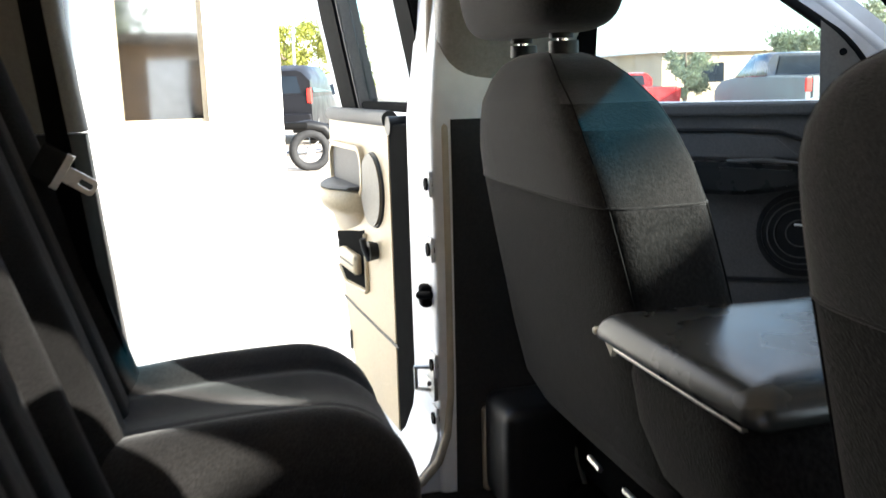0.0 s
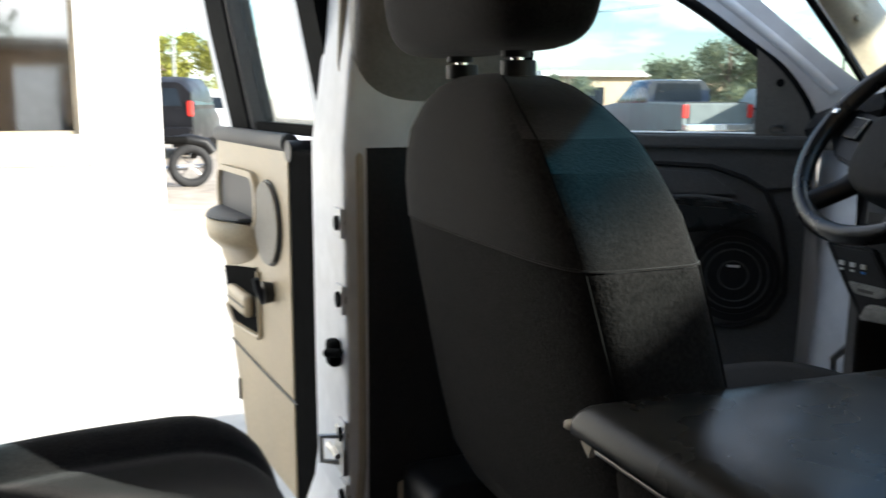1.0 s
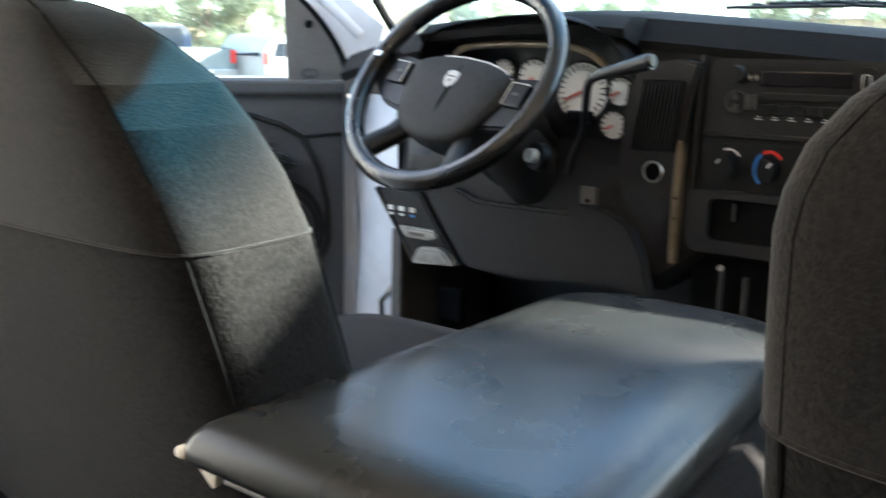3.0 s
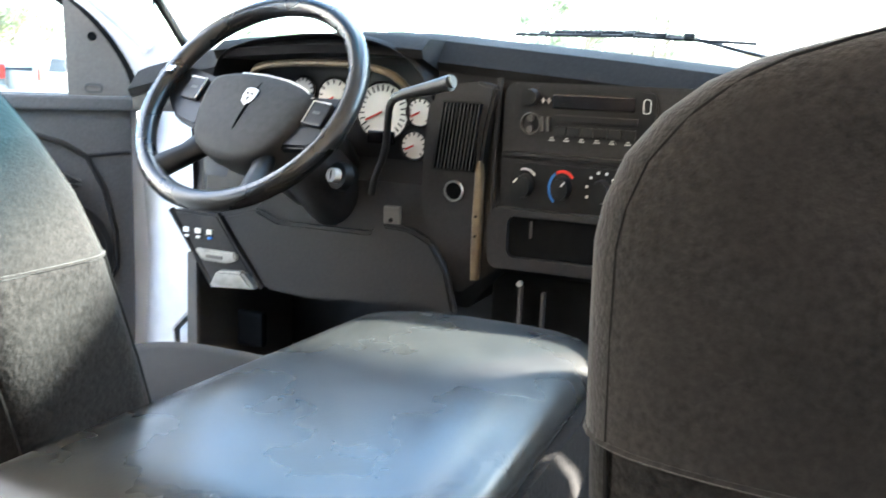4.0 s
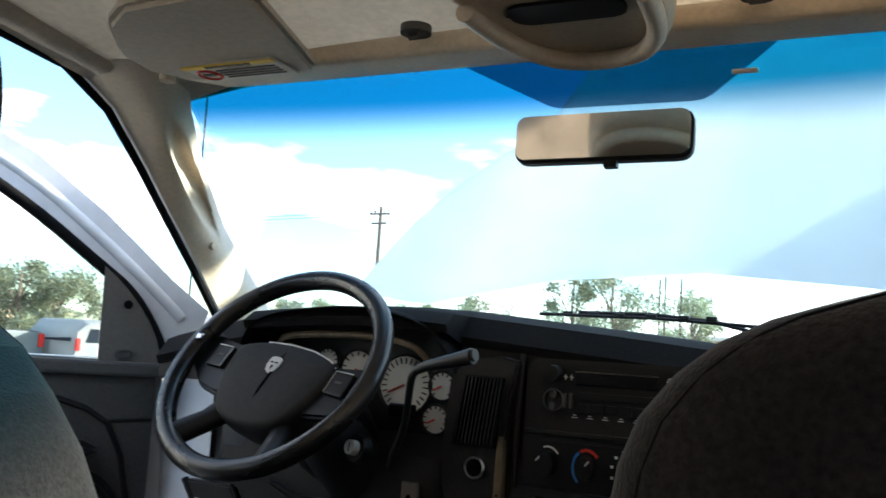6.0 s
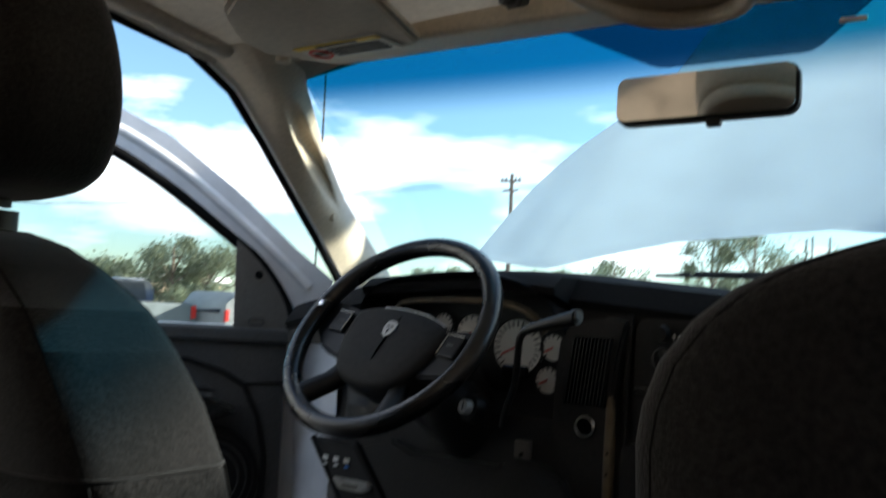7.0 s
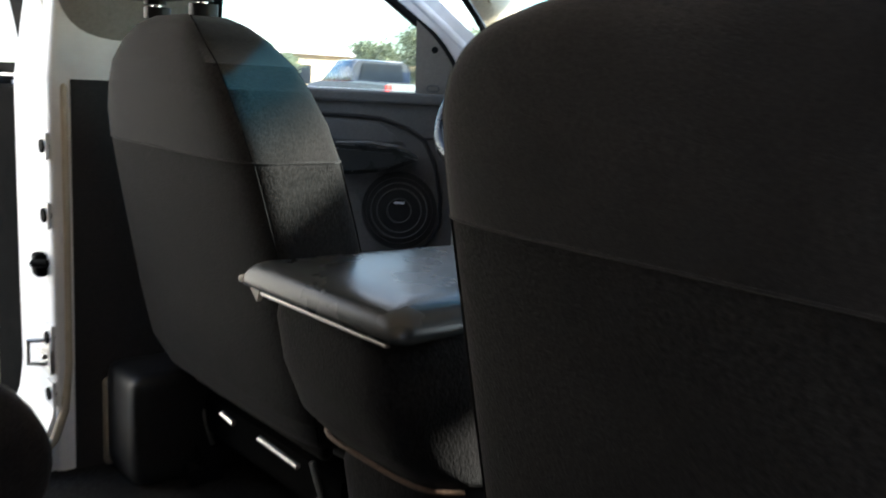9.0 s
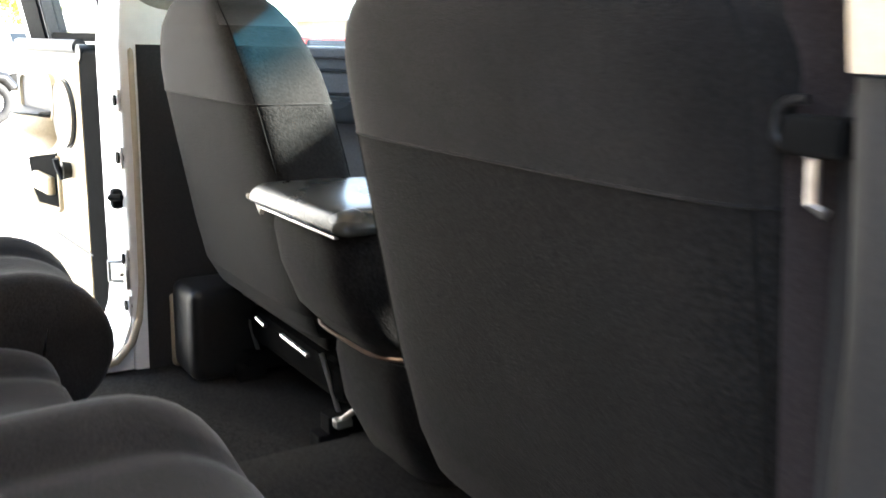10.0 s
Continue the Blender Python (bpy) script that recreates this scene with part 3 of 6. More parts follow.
part("door_skin", door_prism(outline_body, -0.11 * DZ, 0.085 * DZ), M_PAINT, door_1, "white painted outer skin")
panel = [(0.02, 0.56), (1.0, 0.56), (1.03, 0.9), (1.02, 1.222), (0.012, 1.222), (0.012, 0.9)]
part("inner_panel", door_prism(panel, -0.026 * DZ, 0.026 * DZ), M_DOORTRIM, door_1, "charcoal plastic inner panel")
part("belt_ledge", bm_box(-0.01, 1.02, 1.205, 1.232, -0.11 * DZ, 0.012 * DZ, 0.006, m=door_m), M_DOORTRIM, door_1)
fr_o = [(-0.075, 1.335), (0.0, 1.392), (0.13, 1.507), (0.26, 1.602), (0.40, 1.668), (0.62, 1.725), (0.95, 1.74), (1.05, 1.70), (1.06, 1.235), (-0.04, 1.235)]
fr_i = [(0.02, 1.295), (0.045, 1.335), (0.13, 1.402), (0.26, 1.510), (0.395, 1.588), (0.62, 1.655), (0.93, 1.675), (0.975, 1.66), (0.99, 1.236), (0.03, 1.236)]
part("window_frame", bm_frame(fr_o, fr_i, 0.055 * DZ, door_m @ Matrix.Translation((0, 0, -0.075 * DZ))), M_PAINT_IN, door_1, "white painted window frame")
part("frame_ridge", bm_tube(soft_path([door_m @ Vector((x, y, -0.027 * DZ)) for x, y in ((-0.025, 1.318), (0.025, 1.366), (0.13, 1.456), (0.26, 1.557), (0.398, 1.628), (0.62, 1.690), (0.94, 1.708))]), 0.013, 10), M_PAINT_IN, door_1, "raised white moulding", smooth=60)
part("frame_seal", bm_tube(soft_path([door_m @ Vector((x, y, -0.013 * DZ)) for x, y in ((0.004, 1.225), (0.006, 1.255), (0.030, 1.305), (0.075, 1.366), (0.125, 1.402), (0.26, 1.504), (0.395, 1.582), (0.62, 1.649), (0.93, 1.669), (0.975, 1.654), (0.985, 1.24))]), 0.011, 8), M_RUBBER, door_1, "black rubber seal", smooth=60)
part("door_pane", bm_prism([(0.12, 1.225), (0.985, 1.225), (0.98, 1.665), (0.62, 1.665), (0.38, 1.60), (0.24, 1.51), (0.118, 1.40)], 0.004, door_m @ Matrix.Translation((0, 0, -0.05 * DZ))), M_PANE, door_1)
sail = part("mirror_sail", door_prism([(0.012, 1.225), (0.118, 1.225), (0.122, 1.405), (0.098, 1.385), (0.075, 1.362), (0.052, 1.334), (0.034, 1.307), (0.02, 1.280), (0.010, 1.25)], -0.03 * DZ, 0.03 * DZ), M_TAUPE_DARK, door_1, "grey plastic mirror cover")
part("screw_hole", bm_disc(0.008, 0.004, door_m @ pose(0.075, 1.337, 0.001 * DZ)), M_RUBBER, sail)
part("slot_rim", bm_frame(rrect(0.032, 0.018, 0.008, 5, 0.075, 1.245), rrect(0.024, 0.010, 0.005, 5, 0.075, 1.245), 0.003 * DZ, door_m), M_PLASTIC, sail)
# panel relief: swept arm rest, pull cup, speaker
part("panel_ridge", bm_tube([door_m @ Vector((x, y, 0.002 * DZ)) for x, y in ((1.0, 1.172), (0.30, 1.172), (0.20, 1.168), (0.13, 1.145), (0.090, 1.120), (0.062, 1.06), (0.045, 0.98), (0.045, 0.91), (0.075, 0.858), (0.13, 0.835), (0.30, 0.828), (0.98, 0.828))], 0.005, 6), M_BLACK, door_1)
part("panel_line", bm_tube([door_m @ Vector((x, y, 0.001 * DZ)) for x, y in ((0.092, 1.122), (0.05, 1.126), (0.014, 1.128))], 0.003, 6), M_BLACK, door_1)
part("vinyl_insert", bm_prism([(0.14, 1.108), (0.20, 1.158), (0.30, 1.163), (0.98, 1.163), (0.98, 1.108)], 0.010 * DZ, door_m, 0.004), M_DOORTRIM, door_1, "padded charcoal insert", smooth=40)
part("arm_rest", bm_prism([(0.095, 1.075), (0.14, 1.096), (0.30, 1.102), (0.98, 1.102), (0.98, 1.03), (0.26, 1.03), (0.17, 1.043)], 0.05 * DZ, door_m, 0.010), M_VINYL, door_1, "black armrest pad", smooth=40)
part("pull_trim", bm_tube([door_m @ Vector((x, y, 0.05 * DZ)) for x, y in ((0.15, 1.103), (0.22, 1.110), (0.30, 1.106))], 0.004, 6), M_PLASTIC, door_1)
part("speaker_surround", bm_frame([(0.145 + 0.094 * math.cos(a), 0.943 + 0.098 * math.sin(a)) for a in np.linspace(0, 6.2832, 33)[:-1]], [(0.145 + 0.083 * math.cos(a), 0.943 + 0.083 * math.sin(a)) for a in np.linspace(0, 6.2832, 33)[:-1]], 0.006 * DZ, door_m), M_BLACK, door_1)
spk = part("speaker_grille", bm_disc(0.082, 0.010, door_m @ pose(0.145, 0.943, 0.002 * DZ), 36, 0.076), M_BLACK, door_1, "round black speaker grille", smooth=50)
for r in (0.03, 0.055, 0.070):
    part("grille_ring", bm_tube([door_m @ Vector((0.145 + r * math.cos(a), 0.943 + r * math.sin(a), 0.008 * DZ)) for a in np.linspace(0, 6.2832, 29)[:-1]], 0.0018, 5, closed=True), M_PLASTIC, spk)
part("speaker_badge", bm_box(0.133, 0.158, 0.960, 0.965, 0.008 * DZ, 0.011 * DZ, 0.001, m=door_m), M_WHITE, spk)
part("map_pocket", bm_prism([(0.32, 0.60), (0.98, 0.60), (0.98, 0.78), (0.40, 0.80)], 0.03 * DZ, door_m, 0.008), M_DOORTRIM, door_1, smooth=40)
part("door_check_strap", bm_tube([(-0.778, 0.855, 0.83), (-0.80, 0.84, 0.80), (-0.80, 0.845, 0.765), (-0.775, 0.858, 0.77)], 0.007, 6), M_STEEL, cab)

# ---- rear left door, wide open ----
RA = radians(5)
rd_m = axes((-0.960, -0.150, 0.0), (-math.cos(RA), -math.sin(RA), 0), (0, 0, 1))
RZ = 1.0 if (rd_m.to_3x3() @ Vector((0, 0, 1))).y < 0 else -1.0
door_2 = thing("door_2", "rear door swung wide open with taupe inner panel", "door", kind="structure")


def rd_prism(outline, z0, depth, bev=0.0):
    return bm_prism(outline, depth, rd_m @ Matrix.Translation((0, 0, z0)), bev)


part("door_skin", rd_prism([(-0.01, 0.50), (0.56, 0.50), (0.66, 0.70), (0.73, 0.95), (0.75, 1.225), (-0.01, 1.225)], -0.15 * RZ, 0.115 * RZ), M_PAINT, door_2, "white painted outer skin")
# rubber darkened further, shade of the door gap in its colour
part("door_edge_seal", bm_box(-0.03, 0.158, 0.52, 1.218, -0.07 * RZ, 0.002 * RZ, 0.010, 3, m=rd_m), M_VOID, door_2, "black rubber edge seal, darkened for the shaded gap")
part("inner_panel", rd_prism([(0.160, 0.53), (0.54, 0.53), (0.63, 0.72), (0.70, 0.95), (0.735, 1.12), (0.735, 1.20), (0.715, 1.236), (0.190, 1.236), (0.170, 1.225), (0.160, 1.20)], -0.035 * RZ, 0.035 * RZ, 0.008), M_TANDOOR, door_2, "taupe plastic inner panel", smooth=40)
part("top_roll", bm_tube([rd_m @ Vector((x, 1.225, -0.008 * RZ)) for x in (0.175, 0.4, 0.725)], 0.018, 12), M_PLASTIC, door_2, "grey padded top roll", smooth=60)
part("corner_pad", bm_disc(0.020, 0.05, rd_m @ pose(0.150, 1.212, -0.020 * RZ), 16), M_BLACK, door_2, smooth=40)
part("panel_crease", bm_tube([rd_m @ Vector((x, y, 0.0005 * RZ)) for x, y in ((0.14, 0.735), (0.30, 0.737), (0.48, 0.742), (0.635, 0.748))], 0.0035, 6), M_BLACK, door_2)
part("mold_line", bm_tube([rd_m @ Vector((x, y, 0.0005 * RZ)) for x, y in ((0.40, 0.955), (0.55, 0.925), (0.69, 0.90))], 0.0025, 6), M_BLACK, door_2)
# recess over the arm rest: flat plate, its shade put into the colour
part("recess_hollow", bm_prism(rrect(0.315, 0.105, 0.035, 5, 0.53, 1.095), 0.003 * RZ, rd_m), M_TAUPE_DARK, door_2, "recess plate in darker taupe for its shade")
part("recess_rim", bm_frame(rrect(0.335, 0.125, 0.045, 5, 0.53, 1.095), rrect(0.310, 0.100, 0.034, 5, 0.53, 1.095), 0.012 * RZ, rd_m), M_TANDOOR, door_2, smooth=50)
# arm rest swelling out of the panel
rings = []
for x, out_, zt, zb in ((0.385, 0.010, 1.040, 1.005), (0.40, 0.045, 1.046, 0.985), (0.44, 0.072, 1.050, 0.965), (0.50, 0.082, 1.052, 0.950), (0.57, 0.070, 1.052, 0.935), (0.64, 0.045, 1.050, 0.925), (0.70, 0.015, 1.045, 0.93)):
    prof = ((0.0, zt), (out_ * 0.80, zt + 0.004), (out_ * 0.97, zt - 0.006), (out_, zt - 0.022), (out_ * 0.93, zt - 0.040), (out_ * 0.45, (zt + zb) / 2 - 0.02), (0.0, zb))
    rings.append([rd_m @ Vector((x, z, o * RZ)) for o, z in prof])
rest = part("arm_rest", bm_loft(rings), M_TANDOOR, door_2, "taupe armrest", smooth=50)
part("arm_rest_pad", bm_loft([[rd_m @ Vector((x, 1.053 + h, o * RZ)) for o, h in ((0.004, 0.0), (w, 0.0), (w + 0.004, 0.004), (w - 0.004, 0.008), (0.004, 0.008))] for x, w in ((0.40, 0.036), (0.45, 0.066), (0.51, 0.075), (0.57, 0.062), (0.64, 0.038), (0.69, 0.012))]), M_PLASTIC, rest, "grey armrest top", smooth=40)
part("speaker_grille", bm_disc(0.082, 0.012, rd_m @ pose(0.298, 1.063, 0.004 * RZ), 40, 0.077), M_TAUPE_MID, door_2, "round taupe speaker grille", smooth=50)
part("grille_rim", bm_tube([rd_m @ Vector((0.298 + 0.085 * math.cos(a), 1.063 + 0.083 * math.sin(a), 0.001 * RZ)) for a in np.linspace(0, 6.2832, 41)[:-1]], 0.0035, 6, closed=True), M_BLACK, door_2)
crank = part("window_crank", bm_disc(0.024, 0.022, rd_m @ pose(0.292, 0.925, 0.010 * RZ), 20, 0.019), M_BLACK, door_2, "black window crank", smooth=50)
part("crank_arm", bm_tube([rd_m @ Vector(p) for p in ((0.292, 0.905, 0.018 * RZ), (0.290, 0.935, 0.030 * RZ), (0.288, 0.955, 0.034 * RZ))], 0.008, 8), M_BLACK, crank)
# flat near-black plate stands for the shade inside the pocket
part("pull_pocket", bm_prism([(0.385, 0.815), (0.60, 0.80), (0.655, 0.83), (0.685, 0.915), (0.55, 0.935), (0.40, 0.955)], 0.003 * RZ, rd_m), M_VOID, door_2, "pull pocket with its shade painted black")
part("pocket_rim", bm_tube([rd_m @ Vector((x, y, 0.003 * RZ)) for x, y in ((0.383, 0.95), (0.378, 0.815), (0.40, 0.806), (0.60, 0.79), (0.665, 0.825))], 0.006, 8), M_TANDOOR, door_2, smooth=60)
part("pull_handle", bm_box(0.425, 0.585, 0.842, 0.892, 0.0, 0.024 * RZ, 0.012, 3, m=rd_m), M_TANDOOR, door_2, "taupe pull handle", smooth=50)
part("handle_groove", bm_box(0.435, 0.575, 0.864, 0.868, 0.023 * RZ, 0.0255 * RZ, m=rd_m), M_TAUPE_DARK, door_2)
part("lower_slot", bm_box(0.575, 0.590, 0.615, 0.665, 0.0, 0.004 * RZ, m=rd_m), M_BLACK, door_2)
# window frame, leaning in over the cab
lean = Matrix.Identity(4)
lean[2][1] = 0.20 * RZ
lean[2][3] = -0.20 * 1.236 * RZ
fr_m = rd_m @ lean


def fr_bar(name, outline, z0, depth, material, label=""):
    return part(name, bm_prism(outline, depth * RZ, fr_m @ Matrix.Translation((0, 0, z0 * RZ)), 0.004), material, door_2, label)


fr_bar("frame_rear", [(0.655, 1.236), (0.735, 1.236), (0.735, 1.48), (0.70, 1.66), (0.62, 1.66), (0.655, 1.45)], -0.09, 0.06, M_PAINT_IN, "white painted window frame")
fr_bar("channel_rear", [(0.50, 1.236), (0.653, 1.236), (0.652, 1.45), (0.62, 1.66), (0.47, 1.66), (0.49, 1.45)], -0.07, 0.05, M_RUBBER, "black rubber window channel")
fr_bar("channel_lip", [(0.482, 1.236), (0.498, 1.236), (0.488, 1.45), (0.468, 1.66), (0.452, 1.66), (0.472, 1.45)], -0.075, 0.05, M_TAUPE_DARK)
fr_bar("frame_front", [(0.025, 1.236), (0.065, 1.236), (0.06, 1.45), (0.06, 1.66), (0.02, 1.66), (0.022, 1.45)], -0.09, 0.065, M_PAINT_IN, "white painted window frame")
fr_bar("channel_front", [(-0.075, 1.236), (0.023, 1.236), (0.02, 1.45), (0.018, 1.66), (-0.07, 1.66), (-0.073, 1.45)], -0.08, 0.06, M_RUBBER, "black rubber window channel")
fr_bar("frame_top", [(-0.07, 1.662), (0.70, 1.662), (0.66, 1.735), (0.03, 1.735)], -0.09, 0.065, M_PAINT_IN)
fr_bar("channel_sill", [(0.067, 1.238), (0.48, 1.238), (0.48, 1.258), (0.067, 1.258)], -0.07, 0.04, M_RUBBER)
fr_bar("door_pane", [(0.067, 1.259), (0.48, 1.259), (0.47, 1.45), (0.45, 1.66), (0.062, 1.66), (0.062, 1.45)], -0.056, 0.004, M_PANE)

# ---- right side, closed front door ----
door_3 = thing("door_3", "closed front passenger door with window", "door", kind="structure")
part("door_skin", bm_box(0.86, 0.95, -0.16, 0.90, 0.46, 1.22, 0.02), M_PAINT, door_3)
part("inner_panel", bm_box(0.80, 0.86, -0.12, 0.87, 0.52, 1.23, 0.02), M_DASH, door_3)
part("door_pane", bm_loft([[Vector((0.90, -0.12, 1.22)), Vector((0.90, 0.92, 1.22))], [Vector((0.76, -0.12, 1.70)), Vector((0.76, 0.48, 1.70))]], close=False), M_PANE, door_3)
part("window_frame", bm_tube([(0.91, 0.98, 1.235), (0.83, 0.72, 1.50), (0.765, 0.45, 1.71), (0.765, -0.12, 1.74)], 0.03, 8), M_PAINT, door_3)


def rounded(table, n=4):
    """Rows of a profile, filled in along a smooth curve through them."""
    out = []
    for i in range(len(table) - 1):
        a, b, c, d = (np.array(table[min(max(k, 0), len(table) - 1)]) for k in (i - 1, i, i + 1, i + 2))
        for k in range(n):
            t = k / n
            out.append(tuple(0.5 * (2 * b + (c - a) * t + (2 * a - 5 * b + 4 * c - d) * t * t + (3 * b - a - 3 * c + d) * t ** 3)))
    return out + [tuple(table[-1])]


# ---- front seats ----
def seat(cx, label, with_rest, boxy=False, back=0.0):
    ob = thing("front_seat", label, "car seat", "front seats")
    more = -0.005 if boxy else 0.0
    if boxy:
        prof = [(0.735, 0.225, 0.045), (0.75, 0.262, 0.065), (0.80, 0.272, 0.075), (0.90, 0.279, 0.078), (1.07, 0.280, 0.078), (1.15, 0.280, 0.078), (1.20, 0.279, 0.077),
                (1.235, 0.278, 0.074), (1.250, 0.275, 0.072), (1.267, 0.268, 0.069), (1.283, 0.255, 0.065), (1.295, 0.240, 0.061), (1.303, 0.224, 0.057), (1.310, 0.203, 0.052), (1.319, 0.172, 0.045), (1.328, 0.125, 0.037), (1.335, 0.07, 0.026), (1.338, 0.02, 0.010)]
    else:
        prof = [(0.765, 0.215, 0.045), (0.778, 0.252, 0.062), (0.82, 0.275, 0.075), (0.90, 0.272, 0.078), (1.07, 0.255, 0.078), (1.15, 0.242, 0.078), (1.20, 0.224, 0.077),
                (1.24, 0.200, 0.073), (1.27, 0.176, 0.068), (1.30, 0.132, 0.058), (1.320, 0.095, 0.045), (1.331, 0.055, 0.028), (1.334, 0.02, 0.010)]
    top = prof[-1][0]
    shift = lambda z: (0.045 - back - 0.22 * (z - 0.75))
    def ring_rows(z0, z1, grow=0.0):
        zs = [p[0] for p in prof]
        levels = sorted({z0, z1, *[z for z in zs if z0 < z < z1], *[z for z in np.arange(0.76, 1.28, 0.03) if z0 < z < z1]})
        out = []
        for z in levels:
            hx, hy = interp(prof, z)
            hx += more
            out.append(sring(cx, shift(z), hx + grow, hy + grow, z, p=5.5, n=56))
        return out
    low = bm_loft(ring_rows(0.735 if boxy else 0.765, 1.155), cap=True)
    part("backrest", low, M_CLOTH_LOW, ob, "coarse charcoal cloth lower back", smooth=60)
    up = bm_loft(ring_rows(1.155, top, 0.0015), cap=True)
    part("backrest_top", up, M_CLOTH, ob, "charcoal velour upper back", smooth=60)
    hx, hy = interp(prof, 1.155)
    hx += more
    part("seam", bm_tube(sring(cx, shift(1.155), hx + 0.0012, hy + 0.0012, 1.155, 5.5, 56), 0.0016, 5, closed=True), M_CLOTH, ob)
    for sx in (-1, 1):
        for sy in (-1, 1):
            pts = []
            for z in [*np.arange(0.79, 1.20, 0.02), *np.linspace(1.205, top - 0.004, 22)]:
                hx, hy = interp(prof, float(z))
                hx += more
                a = radians(30)
                pts.append((cx + sx * (hx + 0.0006) * math.cos(a) ** (2 / 5.5), shift(z) + sy * (hy + 0.0006) * math.sin(a) ** (2 / 5.5), z))
            part("piping", bm_tube(pts, 0.0013, 6), M_PIPING, ob)
    # cushion
    cz = [(0.70, 0.24, 0.24), (0.74, 0.265, 0.275), (0.82, 0.27, 0.285), (0.86, 0.262, 0.275), (0.88, 0.235, 0.25), (0.888, 0.18, 0.20)]
    part("cushion", bm_loft([sring(cx, 0.33, hx, hy, z, p=5, n=44) for z, hx, hy in cz]), M_CLOTH, ob, smooth=60)
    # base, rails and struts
    # skirt near black to stand for the shade under the seat
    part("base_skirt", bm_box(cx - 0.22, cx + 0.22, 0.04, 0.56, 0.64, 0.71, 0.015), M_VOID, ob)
    part("lower_flap", bm_box(cx - 0.215, cx + 0.20, 0.022, 0.042, 0.735, 0.80, 0.009, 3), M_CLOTH_LOW, ob, smooth=50)
    for xa, xb in ((-0.045, -0.005), (0.075, 0.185)):
        part("cross_bar", bm_tube([(cx + xa, -0.008, 0.735), (cx + xb, -0.008, 0.731)], 0.0042, 8), M_STEEL, ob, "bare steel cross bar")
    for sx in (-0.19, 0.19):
        part("seat_rail", bm_box(cx + sx - 0.018, cx + sx + 0.018, 0.02, 0.56, FLOOR + 0.02, FLOOR + 0.06, 0.004), M_RUBBER, ob)
        part("rail_foot", bm_box(cx + sx - 0.02, cx + sx + 0.02, 0.0, 0.06, FLOOR, FLOOR + 0.03, 0.004), M_RUBBER, ob)
        part("riser", bm_tube([(cx + sx, 0.05, FLOOR + 0.05), (cx + sx - 0.03, 0.03, 0.72)], 0.005, 6), M_STEEL, ob)
    for sx in (-0.075, 0.075):
        part("post_guide", bm_disc(0.019, 0.016, pose(cx - 0.025 + sx, -0.085 - back, top + (0.004 if with_rest else -0.014))), M_BLACK, ob, smooth=40)
        if with_rest:
            part("post_sleeve", bm_disc(0.0155, 0.045, pose(cx - 0.025 + sx, -0.088, 1.372)), M_BLACK, ob, smooth=40)
        part("post", bm_disc(0.007, 0.05 if with_rest else 0.012, pose(cx - 0.025 + sx, -0.086 - back, top + (0.018 if with_rest else -0.012))), M_CHROME, ob, smooth=40)
    if with_rest:
        hz = [(1.356, 0.135, 0.035), (1.364, 0.165, 0.050), (1.385, 0.187, 0.060), (1.43, 0.198, 0.064), (1.48, 0.190, 0.062), (1.52, 0.170, 0.056), (1.545, 0.135, 0.045), (1.556, 0.08, 0.025)]
        part("headrest", bm_loft([sring(cx - 0.012, -0.10 - 0.05 * (z - 1.36), hx, hy, z, p=4, n=56) for z, hx, hy in rounded(hz)]), M_CLOTH, ob, smooth=70)
    return ob


driver_seat = seat(-0.395, "charcoal cloth front seat with headrest behind the wheel", True)
passenger_seat = seat(0.517, "charcoal cloth front seat with no headrest cushion", False, True, 0.048)


# ---- centre console with folded arm rest ----
console = thing("center_console", "centre console with a cloth body and a black padded lid", "console")
def lid_outline(cut):
    """Plan of the lid, drawn in by cut: square corners behind, broad round ones in front."""
    out = []
    for sx, y, r, a0 in ((1, 0.417, 0.085, 0), (-1, 0.417, 0.085, 90), (-1, -0.128, 0.014, 180), (1, -0.128, 0.022, 270)):
        sy = 1 if y > 0 else -1
        rr = max(0.004, r - 0.4 * cut)
        for k in range(9):
            a = radians(a0 + 90 * k / 8)
            taper = 0.020 if y > 0 else 0.0
            out.append((sx * (0.157 - taper - cut - rr) + rr * math.cos(a), y - sy * (cut + rr) + rr * math.sin(a)))
    return out


rings = []
for z, cut in ((1.011, 0.016), (1.012, 0.006), (1.0145, 0.001), (1.019, 0.0), (1.025, 0.0015), (1.032, 0.006), (1.038, 0.013), (1.042, 0.022), (1.0445, 0.034), (1.046, 0.05), (1.0466, 0.066)):
    rings.append([Vector((x, y, z + (0.0010 * math.sin(48 * x + 3) * math.sin(36 * y) if 0.001 < cut < 0.03 else 0.0) - (0.006 * max(0.0, (y - 0.33) / 0.09) ** 2 if z > 1.02 else 0.0))) for x, y in lid_outline(cut)])
part("lid", bm_loft(rings), M_VINYL, console, "black padded vinyl lid", smooth=60)
part("hinge_strip", bm_box(-0.11, 0.135, -0.1245, -0.118, 1.0085, 1.0118, 0.0008), M_STEEL, console, "worn silver hinge strip")
part("torn_corner", bm_prism([(-0.150, 1.012), (-0.124, 1.010), (-0.130, 0.996)], 0.006, axes((0, -0.112, 0), (1, 0, 0), (0, 0, 1))), M_PAPER, console, "torn pale foam corner")
part("worn_corner", bm_box(-0.157, -0.147, -0.129, -0.119, 1.016, 1.024, 0.003, 3), M_PAPER, console, "worn pale lid corner", smooth=60)
ucz = [(0.822, 0.11, 0.15), (0.832, 0.138, 0.185), (0.87, 0.151, 0.215), (0.93, 0.155, 0.230), (0.985, 0.153, 0.232), (1.010, 0.146, 0.226)]
